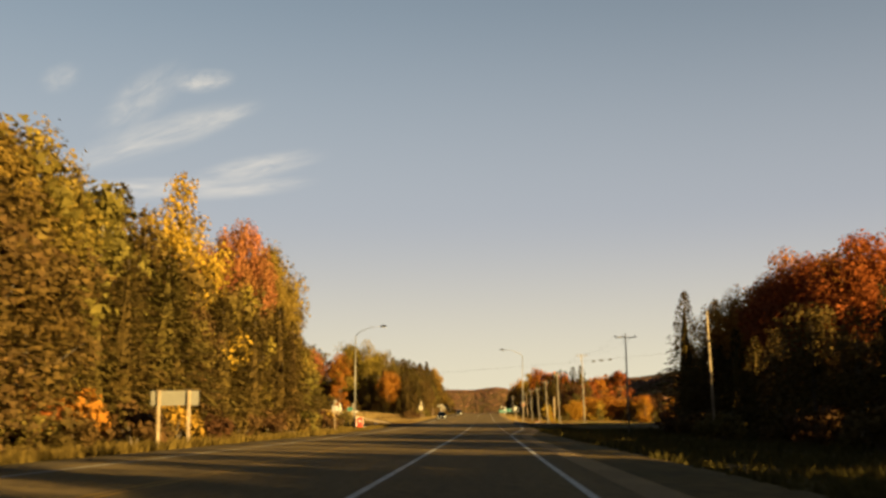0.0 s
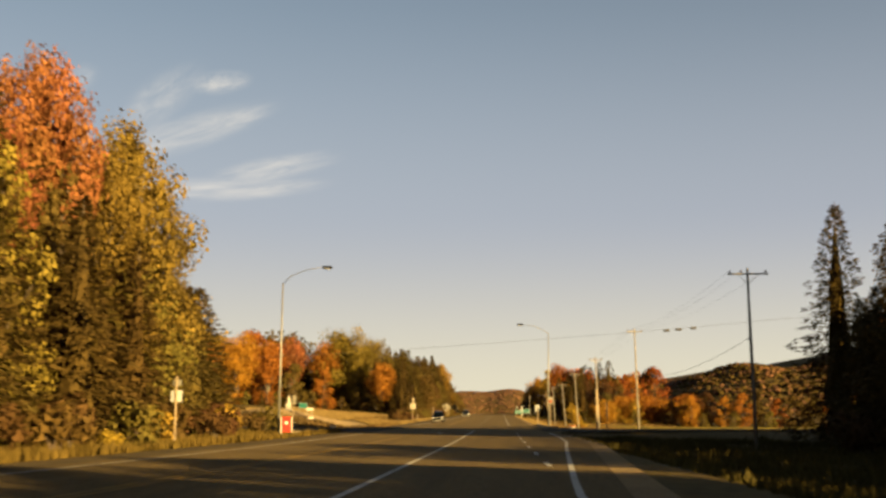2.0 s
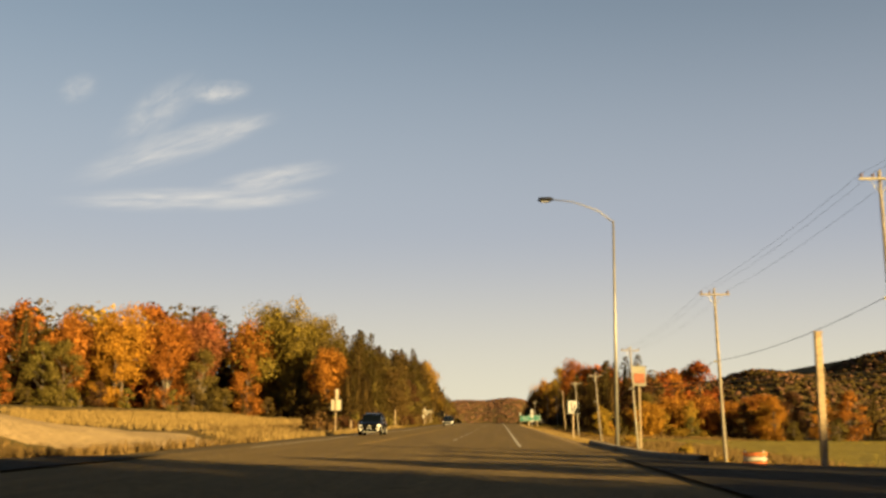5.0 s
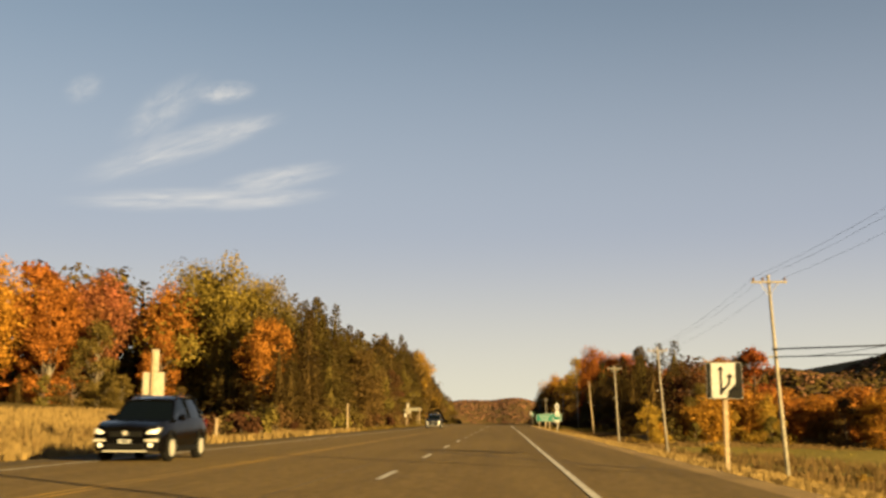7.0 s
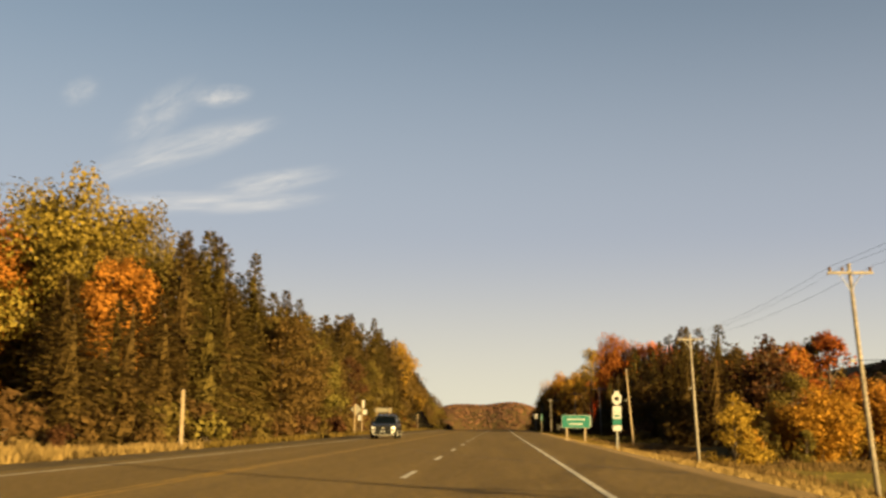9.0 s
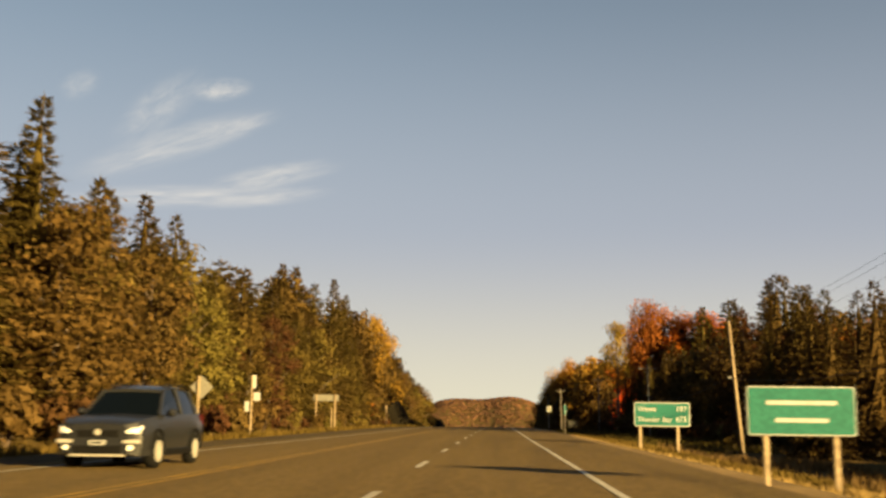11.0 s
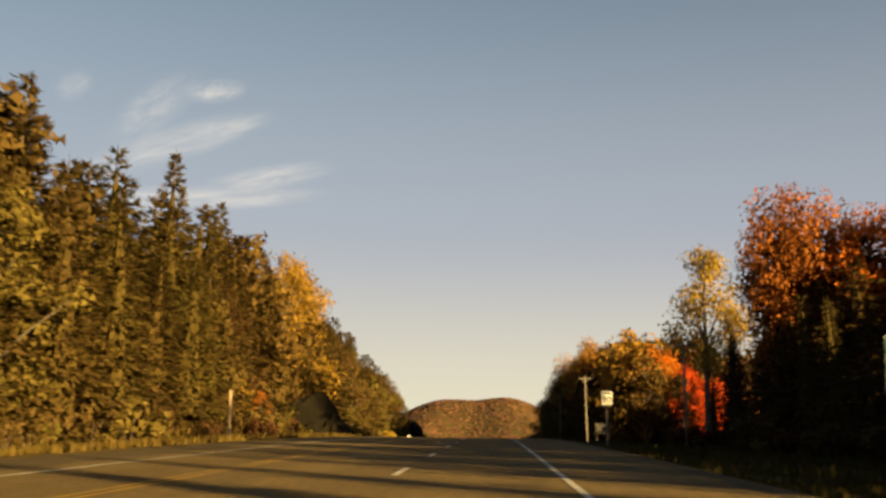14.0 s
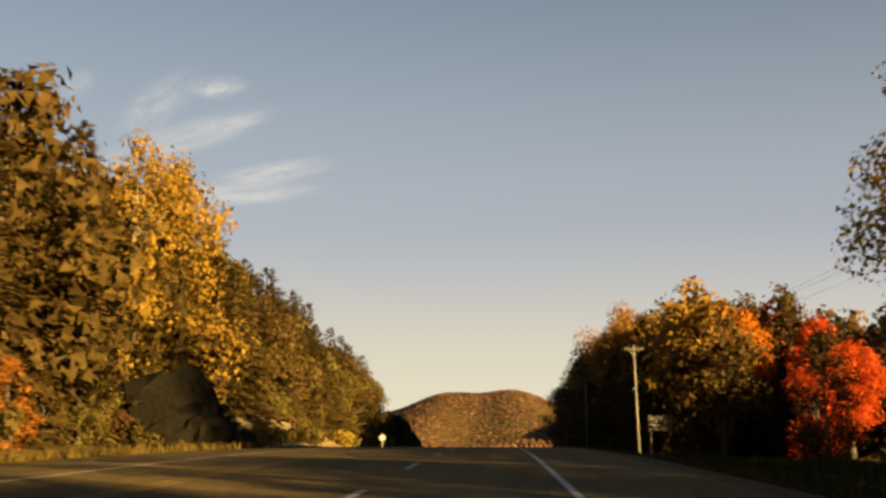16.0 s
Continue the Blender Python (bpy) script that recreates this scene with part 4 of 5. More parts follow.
def utility_pole(x, y, top, arms, lean):
    base, arm = gz(x, y), reach(y)
    ob = thing("utility_pole", "weathered wooden utility pole with a crossarm beside the highway" if arms else "plain pale wooden utility pole beside the highway", "utility pole", "pole line along the highway")
    part("pole", tube([(x + lean, y, base - 0.5), (x + lean * 0.45, y, (base + top) / 2), (x, y, top + 0.35)], [0.13, 0.105, 0.075], 10), POLE_WOOD if arms else POST_WOOD, ob, smooth=True)
    if arms:
        part("crossarm", box(x - arm, x + arm, y - 0.19, y - 0.09, top - 0.1, top, 0.01), POLE_WOOD, ob)
        for d in (-0.88 * arm, -0.34 * arm, 0.88 * arm):
            part("insulator", tube([(x + d, y - 0.14, top), (x + d, y - 0.14, top + 0.06), (x + d, y - 0.14, top + 0.14), (x + d, y - 0.14, top + 0.2)], [0.035, 0.06, 0.065, 0.03], 8), INSULATOR, ob)
        for s in (-1, 1):
            part("brace", tube([(x, y - 0.13, top - 0.75), (x + s * 0.5 * arm, y - 0.14, top - 0.1)], [0.018, 0.018], 5), STEEL, ob)
    else:
        part("cap", tube([(x, y, top + 0.35), (x, y, top + 0.42)], [0.11, 0.05], 10), STEEL, ob)
    part("cable_clamp", box(x - 0.2, x + 0.02, y - 0.2, y - 0.1, base + 0.62 * (top - base), base + 0.62 * (top - base) + 0.12, 0.01), STEEL, ob)
    return ob


def wire(a, b, sag, r, label, n=10):
    pts = [Vector(a).lerp(Vector(b), i / n) - Vector((0, 0, sag * 4 * (i / n) * (1 - i / n))) for i in range(n + 1)]
    ob = part("overhead_wire", tube(pts, [r] * (n + 1), 5), CABLE if r > 0.012 else WIRE, None, smooth=True)
    return tagged(ob, label, "wire", "wires along the highway")


for i, (x, y, top, arms) in enumerate(POLES):
    utility_pole(x, y, top, arms, (0.25, 0.1, 0.3, 0.35, 0.6, 0.75, 0.45, 0.7, 0.2, 0.1, 0.3, 0.1)[i])
carried = [p for p in POLES if p[3]]
for a, b in zip(carried, carried[1:]):
    for d in (-0.88, -0.34, 0.88):
        wire((a[0] + d * reach(a[1]), a[1] - 0.14, a[2] + 0.2), (b[0] + d * reach(b[1]), b[1] - 0.14, b[2] + 0.2), 0.012 * (b[1] - a[1]), 0.006, "thin bare power line strung between poles")
for a, b in zip(POLES[1:], POLES[2:]):
    za, zb = (gz(q[0], q[1]) + 0.62 * (q[2] - gz(q[0], q[1])) + 0.06 for q in (a, b))
    wire((a[0] - 0.2, a[1] - 0.15, za), (b[0] - 0.2, b[1] - 0.15, zb), 0.018 * (b[1] - a[1]), 0.014, "thick black telephone cable strung between poles")
wire((46, 153, 9.8), (-44, 159, 4.0), 0.9, 0.011, "power line crossing over the highway", 24)
for x in (15.6, 16.7, 18.0):
    t = (46 - x) / 90
    zc = 9.8 - 5.8 * t - 0.9 * 4 * t * (1 - t)
    damper = thing("wire_weight", "small dark weight clamped on the crossing power line", "wire fitting", "weights on the crossing wire")
    part("weight", tube([(x - 0.28, 153 + 6 * t, zc - 0.1), (x - 0.2, 153 + 6 * t, zc - 0.1), (x + 0.2, 153 + 6 * t, zc - 0.1), (x + 0.28, 153 + 6 * t, zc - 0.1)], [0.05, 0.11, 0.11, 0.05], 8), WIRE, damper)
    part("clamp", tube([(x, 153 + 6 * t, zc - 0.08), (x, 153 + 6 * t, zc + 0.04)], [0.02, 0.02], 6), STEEL, damper)
wire((14.1, 254.4, 2.95), (60, 236, 7.0), 1.0, 0.04, "thick black service cable running off over the field")
wire((14.1, 254.4, 2.55), (60, 236, 6.9), 1.2, 0.03, "thick black service cable running off over the field")
case = thing("splice_case", "black splice case hanging on the telephone cable", "cable box")
part("shell", tube([(16.6, 171.6, 3.35), (16.6, 171.75, 3.35), (16.6, 172.4, 3.35), (16.6, 172.55, 3.35)], [0.06, 0.13, 0.13, 0.06], 10), WIRE, case, smooth=True)
part("hanger", tube([(16.6, 172.1, 3.45), (16.6, 172.1, 3.95)], [0.015, 0.015], 5), STEEL, case)

# --- street lamps at the crossing ---


def street_lamp(x, y, top, reach, back):
    base = gz(x, y)
    ob = thing("street_lamp", "tall grey metal street lamp with a long curved arm", "street lamp", "lamps at the crossing")
    part("base_plate", box(x - 0.25, x + 0.25, y - 0.25, y + 0.25, base, base + 0.12, 0.02), CONCRETE, ob)
    part("pole", tube([(x, y, base + 0.1), (x + 0.05, y, (base + top) / 2), (x + 0.1, y, top)], [0.12, 0.085, 0.055], 10), STEEL, ob, smooth=True)
    part("arm", tube([(x + 0.1, y, top - 0.1), (x + 0.2 * reach, y - 0.25 * back, top + 0.55), (x + 0.55 * reach, y - 0.6 * back, top + 1.0), (x + 0.9 * reach, y - back, top + 1.15)], [0.04, 0.035, 0.03, 0.025], 8), STEEL, ob, smooth=True)
    hx, hy, hz = x + reach, y - back, top + 1.15
    part("lamp_head", tube([(hx - 0.48 * np.sign(reach), hy, hz), (hx - 0.3 * np.sign(reach), hy, hz), (hx + 0.25 * np.sign(reach), hy, hz - 0.02), (hx + 0.4 * np.sign(reach), hy, hz - 0.03)], [0.05, 0.13, 0.14, 0.06], 10), SIGN_BLACK, ob, "dark lamp head", smooth=True)
    part("lens", box(hx - 0.22, hx + 0.22, hy - 0.1, hy + 0.1, hz - 0.17, hz - 0.12, 0.02), SIGN_WHITE, ob)
    return ob


street_lamp(-17.75, 145.1, 10.3, 4.05, 1.2)
street_lamp(6.9, 202, 10.2, -3.7, 0.5)

# --- signs ---


def panel(x, z, w, h, y, mat, parent, name="panel", thick=0.02, radius=0.04):
    """A flat upright sheet with rounded corners, facing along y; x and z give its centre."""
    pts = []
    for cx, cz, a0 in ((1, 1, 0), (-1, 1, 90), (-1, -1, 180), (1, -1, 270)):
        for k in range(4):
            a = radians(a0 + 30 * k)
            pts.append((x + cx * (w / 2 - radius) + radius * math.cos(a), z + cz * (h / 2 - radius) + radius * math.sin(a)))
    n = len(pts)
    v = [(px, y - thick / 2, pz) for px, pz in pts] + [(px, y + thick / 2, pz) for px, pz in pts]
    f = [tuple(range(n))[::-1], tuple(range(n, 2 * n))] + [(i, (i + 1) % n, n + (i + 1) % n, n + i) for i in range(n)]
    return part(name, (v, [q[::-1] for q in f]), mat, parent)


def wooden_post(x, y, top, r, parent, mat=None, name="post"):
    r *= 0.78
    return part(name, box(x - r, x + r, y - r, y + r, gz(x, y) - 0.3, top, 0.012), mat or POST_WOOD, parent)


def board_back(x, y, z, w, h, spread, label):
    """A wide board on two posts, seen from behind."""
    ob = thing("guide_sign", label, "road sign")
    panel(x, z, w, h, y + 0.12, SIGN_BACK, ob)
    for s in (-1, 1):
        wooden_post(x + s * spread, y, z + h / 2 + 0.02, 0.085, ob)
    for dz in (-0.25, 0.25):
        part("batten", box(x - w / 2 + 0.05, x + w / 2 - 0.05, y + 0.085, y + 0.108, z + dz * h - 0.03, z + dz * h + 0.03), SIGN_BACK, ob)
    return ob


board_back(-15.4, 52.6, 0.74, 2.4, 0.72, 0.75, "wide guide sign on two wooden posts seen from behind")
board_back(-17.5, 412.0, 1.92, 2.55, 0.62, 0.95, "wide guide sign on two tall wooden posts seen from behind")


def small_back(x, y, panels, post_top, label, post_r=0.06, diamond=False):
    """One or more panels on a single post, seen from behind. panels: (dx, z, w, h, material)."""
    ob = thing("road_sign", label, "road sign")
    wooden_post(x, y, post_top, post_r, ob)
    for dx, z, w, h, mat in panels:
        p = panel(x + dx, z, w, h, y + post_r + 0.03, mat, ob)
        if diamond:
            p.data.transform(Matrix.Translation((x + dx, 0, z)) @ Matrix.Rotation(radians(45), 4, "Y") @ Matrix.Translation((-x - dx, 0, -z)))
    for dx, z, w, h, mat in panels:
        part("bolt", tube([(x, y + post_r, z), (x, y - post_r - 0.02, z)], [0.015, 0.015], 6), STEEL, ob)
    return ob


small_back(-15.35, 109, [(0, 0.35, 0.55, 0.55, SIGN_WHITE), (0.02, 1.0, 0.4, 0.3, SIGN_BACK)], 1.3, "small square sign on a thin post seen from behind", 0.05)
small_back(-20.4, 165, [(0.02, 0.86, 0.45, 0.85, SIGN_BACK)], 1.35, "narrow sign on a thin post seen from behind", 0.045)
small_back(-14.7, 243, [(0.05, 1.72, 0.34, 0.95, SIGN_PALE), (0.02, 0.72, 0.92, 1.0, SIGN_PALE)], 2.15, "stack of pale route signs on a post seen from behind", 0.06)
small_back(-13.75, 352.7, [(0.1, 1.0, 0.75, 0.75, SIGN_BACK)], 1.5, "diamond warning sign on a post seen from behind", 0.06, True)
small_back(-15.25, 369.7, [(-0.2, 0.4, 0.45, 0.6, SIGN_WHITE), (0.3, 1.0, 0.4, 0.5, SIGN_WHITE), (0.08, 1.9, 0.3, 0.8, SIGN_WHITE)], 2.3, "cluster of small pale signs on one post seen from behind", 0.06)


def bare_post(x, y, top, r, label, mat=None):
    ob = thing("marker_post", label, "post")
    wooden_post(x, y, top, r, ob, mat)
    part("cap", box(x - r - 0.01, x + r + 0.01, y - r - 0.01, y + r + 0.01, top, top + 0.03, 0.008), mat or POST_WOOD, ob)
    return ob


bare_post(-14.75, 300.8, 0.95, 0.085, "thick pale wooden post standing in the verge")
bare_post(-14.9, 446, 1.75, 0.09, "tall pale wooden post standing in the verge")
bare_post(-14.7, 253.5, -0.7, 0.08, "short pale wooden post by the road edge")
bare_post(-17.2, 414, 0.9, 0.06, "thin wooden post behind a guide sign")
bare_post(11.4, 180, 2.1, 0.14, "thick pale wooden post at the crossing")
bare_post(11.4, 168.8, 0.6, 0.07, "dark slim post at the crossing", BARK)

# lane sign with two arrows
lane = thing("lane_sign", "white lane sign with two black arrows on a wooden post", "road sign")
LX, LY, LZ = 6.35, 228.5, 0.3
panel(LX, LZ, 1.0, 1.02, LY, SIGN_BLACK, lane, "panel")
panel(LX, LZ, 0.99, 1.01, LY - 0.014, SIGN_WHITE, lane, "white_rim", 0.004)
panel(LX, LZ, 0.975, 0.995, LY - 0.018, SIGN_BLACK, lane, "black_ground", 0.004)
white_lane = [(-0.36, -0.48), (0.06, -0.48), (0.1, -0.3), (0.3, -0.08), (0.3, 0.48), (-0.36, 0.48)]
v = [(LX + a, LY - d, LZ + b) for d in (0.026, 0.02) for a, b in white_lane]
n = len(white_lane)
part("white_lane", (v, [tuple(range(n)), tuple(range(n, 2 * n))[::-1]] + [(i, n + i, n + (i + 1) % n, (i + 1) % n) for i in range(n)]), SIGN_WHITE, lane)


def arrow(points, head, parent):
    """A painted arrow: a bar along the points and a triangular head. Points in the sign's plane."""
    y = LY - 0.034
    vv, ff = [], []
    for (ax, az), (bx, bz) in zip(points, points[1:]):
        d = Vector((bx - ax, 0, bz - az)).normalized()
        s = Vector((-d.z, 0, d.x)) * 0.035
        k = len(vv)
        a3, b3 = Vector((LX + ax, y, LZ + az)), Vector((LX + bx, y, LZ + bz))
        vv += [a3 - s, a3 + s, b3 + s, b3 - s]
        ff.append((k, k + 3, k + 2, k + 1))
    k, (bx, bz) = len(vv), points[-1]
    vv += [Vector((LX + bx - 0.11, y, LZ + bz)), Vector((LX + bx + 0.11, y, LZ + bz)), Vector((LX + bx + head[0], y, LZ + bz + head[1]))]
    ff.append((k, k + 1, k + 2))
    part("arrow", (vv, ff), SIGN_BLACK, parent)


arrow([(-0.1, -0.4), (-0.1, 0.28)], (0, 0.12), lane)
arrow([(-0.1, -0.32), (0.12, -0.1), (0.14, 0.08)], (0.01, 0.12), lane)
wooden_post(LX + 0.02, LY + 0.1, LZ + 0.45, 0.075, lane)

# green distance sign
green = thing("distance_sign", "large green distance sign with white border on two posts", "road sign")
GX, GY, GZ, GW, GH = 7.25, 355.3, 0.04, 2.55, 1.1
panel(GX, GZ, GW, GH, GY, SIGN_WHITE, green, "border", 0.02, 0.08)
panel(GX, GZ, GW - 0.09, GH - 0.09, GY - 0.014, SIGN_GREEN, green, "panel", 0.006, 0.06)
lettering("Wawa", GX - 1.13, GY - 0.02, GZ + 0.14, 0.33, SIGN_WHITE, green)
lettering("Thunder Bay", GX - 1.13, GY - 0.02, GZ - 0.33, 0.3, SIGN_WHITE, green)
lettering("197", GX + 1.13, GY - 0.02, GZ + 0.14, 0.34, SIGN_WHITE, green, "RIGHT")
lettering("675", GX + 1.13, GY - 0.02, GZ - 0.33, 0.34, SIGN_WHITE, green, "RIGHT")
for d in (-1.0, 0.72):
    wooden_post(GX + d, GY + 0.11, GZ + 0.5, 0.085, green)

# small green sign and route markers
place = thing("place_sign", "low green and white place sign on two posts", "road sign")
panel(4.9, -0.2, 1.85, 0.84, 324, SIGN_WHITE, place, "border", 0.02, 0.05)
panel(4.9, -0.2, 1.81, 0.8, 323.985, SIGN_GREEN, place, "panel", 0.006, 0.04)
for z, w in ((-0.06, 1.2), (-0.36, 0.9)):
    part("text_bar", box(4.9 - w / 2, 4.9 + w / 2, 323.975, 323.981, z - 0.035, z + 0.035), SIGN_WHITE, place)
for d in (-0.6, 0.6):
    wooden_post(4.9 + d, 324.1, 0.1, 0.06, place)
marker = thing("route_marker", "crown-topped white route shield above a stack of tabs", "road sign")
MX, MY = 5.35, 303.0
shield = [(-0.24, -0.2), (0, -0.34), (0.24, -0.2), (0.27, 0.12), (0.15, 0.2), (0.12, 0.33), (-0.12, 0.33), (-0.15, 0.2), (-0.27, 0.12)]
n = len(shield)
v = [(MX + 0.82 * a, MY - d, 0.75 + b) for d in (0.012, -0.012) for a, b in shield]
part("shield", (v, [tuple(range(n)), tuple(range(n, 2 * n))[::-1]] + [(i, n + i, n + (i + 1) % n, (i + 1) % n) for i in range(n)]), SIGN_WHITE, marker)
part("number_bar", box(MX - 0.1, MX + 0.1, MY - 0.02, MY - 0.014, 0.64, 0.82), SIGN_BLACK, marker)
for z, h, mat in ((0.24, 0.28, SIGN_WHITE), (-0.06, 0.28, SIGN_WHITE), (-0.36, 0.28, SIGN_GREEN), (-0.64, 0.24, SIGN_WHITE)):
    panel(MX, z, 0.4, h, MY, mat, marker, "tab", 0.02, 0.02)
part("tab_bar", box(MX - 0.13, MX + 0.13, MY - 0.018, MY - 0.012, -0.12, -0.02), SIGN_GREEN, marker)
wooden_post(MX, MY + 0.08, 0.95, 0.055, marker, STEEL)

# speed limit
speed = thing("speed_limit_sign", "white speed limit sign reading 90 on a wooden post", "road sign")
SX, SY = 6.35, 445.3
panel(SX, 1.52, 0.62, 0.8, SY, SIGN_BLACK, speed, "border", 0.02, 0.05)
panel(SX, 1.52, 0.59, 0.77, SY - 0.014, SIGN_BRIGHT, speed, "panel", 0.006, 0.04)
lettering("90", SX, SY - 0.02, 1.27, 0.5, SIGN_BLACK, speed, "CENTER")
part("text_bar", box(SX - 0.22, SX + 0.22, SY - 0.023, SY - 0.018, 1.74, 1.82), SIGN_BLACK, speed)
panel(SX, 1.03, 0.62, 0.2, SY, SIGN_BLACK, speed, "tab", 0.02, 0.03)
part("tab_text_bar", box(SX - 0.2, SX + 0.2, SY - 0.02, SY - 0.014, 1.0, 1.06), YELLOW_PAINT, speed)
wooden_post(SX, SY + 0.1, 1.85, 0.07, speed, POLE_WOOD)

km = thing("kilometre_marker", "tall narrow green marker sign on a slim post", "road sign")
panel(5.62, 0.83, 0.21, 0.84, 400.6, SIGN_WHITE, km, "border", 0.02, 0.03)
panel(5.62, 0.83, 0.185, 0.8, 400.585, SIGN_GREEN, km, "panel", 0.006, 0.02)
part("text_bar", box(5.55, 5.69, 400.576, 400.581, 0.64, 0.74), SIGN_WHITE, km)
wooden_post(5.62, 400.68, 1.25, 0.045, km, POLE_WOOD)

# unreadable board by the last pole, marker disc on the crest
board = thing("notice_board", "weathered grey notice board on two posts under the trees", "sign")
panel(16.6, -0.25, 2.4, 1.5, 547, SIGN_SHADED, board)
for z in (0.15, -0.15, -0.45):
    part("text_bar", box(15.7, 17.2, 546.975, 546.985, z - 0.06, z + 0.06), SIGN_BACK, board)
for d in (-0.95, 0.95):
    wooden_post(16.6 + d, 547.1, 0.4, 0.08, board, SIGN_SHADED)
disc = thing("reflector_post", "round white reflector disc on a short post", "road marker")
disc_z = float(road_z(577)) + 2.0
part("disc", tube([(-14.7, 576.98, disc_z), (-14.7, 577.02, disc_z)], [0.42, 0.42], 20), SIGN_WHITE, disc)
part("post", rod(-14.7, 577.06, gz(-14.7, 577) - 0.3, disc_z, 0.05), STEEL, disc)
red_sq = thing("street_sign", "small faded red and white sign on a wooden post", "road sign")
panel(6.6, 1.05, 0.56, 0.85, 189.7, SIGN_BACK, red_sq)
panel(6.6, 0.95, 0.46, 0.42, 189.685, FADED_RED, red_sq, "red_field", 0.006)
wooden_post(6.6, 189.8, 1.5, 0.05, red_sq)

# --- things at the crossing and on the clearing ---
stand = thing("sidewalk_sign", "red board in a white frame on splayed legs", "sign board")
bz = gz(-17.0, 144.6)
panel(-17.0, bz + 1.15, 0.78, 1.2, 144.6, RED, stand, "board", 0.05, 0.08)
panel(-17.0, bz + 1.3, 0.3, 0.22, 144.57, WHITE_METAL, stand, "emblem", 0.01, 0.08)
for s in (-1, 1):
    part("frame_side", box(-17.0 + s * 0.44 - 0.04, -17.0 + s * 0.44 + 0.04, 144.55, 144.66, bz + 0.45, bz + 1.8, 0.02), WHITE_METAL, stand)
    for f in (-1, 1):
        part("leg", tube([(-17.0 + s * 0.46, 144.6, bz + 0.5), (-17.0 + s * 0.62, 144.6 + f * 0.45, bz)], [0.045, 0.045], 7), WHITE_METAL, stand)
    part("foot", box(-17.0 + s * 0.62 - 0.18, -17.0 + s * 0.62 + 0.18, 144.1, 145.1, bz, bz + 0.14, 0.03), WHITE_METAL, stand)
trestle = thing("trestle", "low white folding trestle lying by the lamp post", "barrier")
tz = gz(-16.3, 147)
part("rail", box(-16.9, -15.7, 146.9, 147.05, tz + 0.35, tz + 0.6, 0.02), WHITE_METAL, trestle)
for d in (-0.5, 0.5):
    for f in (-1, 1):
        part("leg", tube([(-16.3 + d, 146.97, tz + 0.4), (-16.3 + d, 146.97 + f * 0.3, tz)], [0.03, 0.03], 6), WHITE_METAL, trestle)


def shed(x, y, w, d, h):
    """A small white building with a flat overhanging roof, a door and a shuttered window."""
    ob = thing("shed", "small white metal shed standing on the clearing", "shed")
    z = gz(x, y)
    part("plinth", box(x - w / 2 - 0.1, x + w / 2 + 0.1, y - d / 2 - 0.1, y + d / 2 + 0.1, z - 0.4, z + 0.15, 0.02), CONCRETE, ob)
    part("wall", box(x - w / 2, x + w / 2, y - d / 2, y + d / 2, z + 0.15, z + h, 0.03), WHITE_METAL, ob)
    part("roof", box(x - w / 2 - 0.2, x + w / 2 + 0.2, y - d / 2 - 0.2, y + d / 2 + 0.2, z + h, z + h + 0.14, 0.03), SIGN_PALE, ob)
    door = part("door", box(x + 0.3, x + 1.15, y - d / 2 - 0.04, y - d / 2 - 0.004, z + 0.2, z + 2.1, 0.01), SIGN_PALE, ob)
    part("handle", box(x + 0.38, x + 0.42, y - d / 2 - 0.09, y - d / 2 - 0.04, z + 1.05, z + 1.2, 0.008), STEEL, door)
    part("window", box(x - 1.2, x - 0.3, y - d / 2 - 0.03, y - d / 2 - 0.004, z + 1.2, z + 1.9, 0.01), SIGN_BACK, ob)
    return ob


shed(-61, 240, 3.4, 2.8, 2.5)
pillar = thing("stone_marker", "tapered white stone marker standing on the bank", "monument")
pz = gz(-25.9, 190)
part("plinth", box(-26.27, -25.53, 189.6, 190.4, pz - 0.2, pz + 0.12, 0.03), STONE, pillar)
part("foot", box(-26.2, -25.6, 189.7, 190.3, pz + 0.12, pz + 0.82, 0.05), STONE, pillar)
part("shaft", tube([(-25.9, 190, pz + 0.82), (-25.9, 190, pz + 1.25), (-25.9, 190, pz + 1.6), (-25.9, 190, pz + 1.75)], [0.27, 0.2, 0.16, 0.06], 4), STONE, pillar)
lot_sign = thing("direction_sign", "blue-green and white direction sign beside the clearing", "road sign")
panel(-24.05, 0.45, 1.02, 0.68, 190, SIGN_WHITE, lot_sign, "border")
panel(-24.05, 0.45, 0.96, 0.62, 189.985, SIGN_GREEN, lot_sign, "panel", 0.006)
for d in (-0.45, 0.45):
    wooden_post(-24.05 + d, 190.08, 0.6, 0.05, lot_sign)
for x, y, w, h, lift in ((-23.1, 189.6, 0.85, 0.28, 0.75), (-21.8, 183, 0.6, 0.2, 0.38), (-18.0, 175.5, 0.62, 0.3, 0.12)):
    ob = thing("low_sign", "low white board on short legs in the grass", "sign board", "low boards by the side road")
    z = gz(x, y)
    panel(x, z + lift + h / 2, w, h, y, WHITE_METAL, ob, "board", 0.04, 0.04)
    for d in (-0.3, 0.3):
        part("leg", rod(x + d, y + 0.03, z - 0.2, z + lift + h * 0.5, 0.025), STEEL, ob)
barrier = thing("road_barrier", "orange and white striped road barrier at the corner", "barrier")
z = gz(8.3, 176.5)
for i in range(3):
    part("plank", box(7.95, 8.65, 176.47, 176.52, z + 0.12 + 0.14 * i, z + 0.22 + 0.14 * i, 0.01), ORANGE_PLASTIC if i != 1 else WHITE_METAL, barrier)
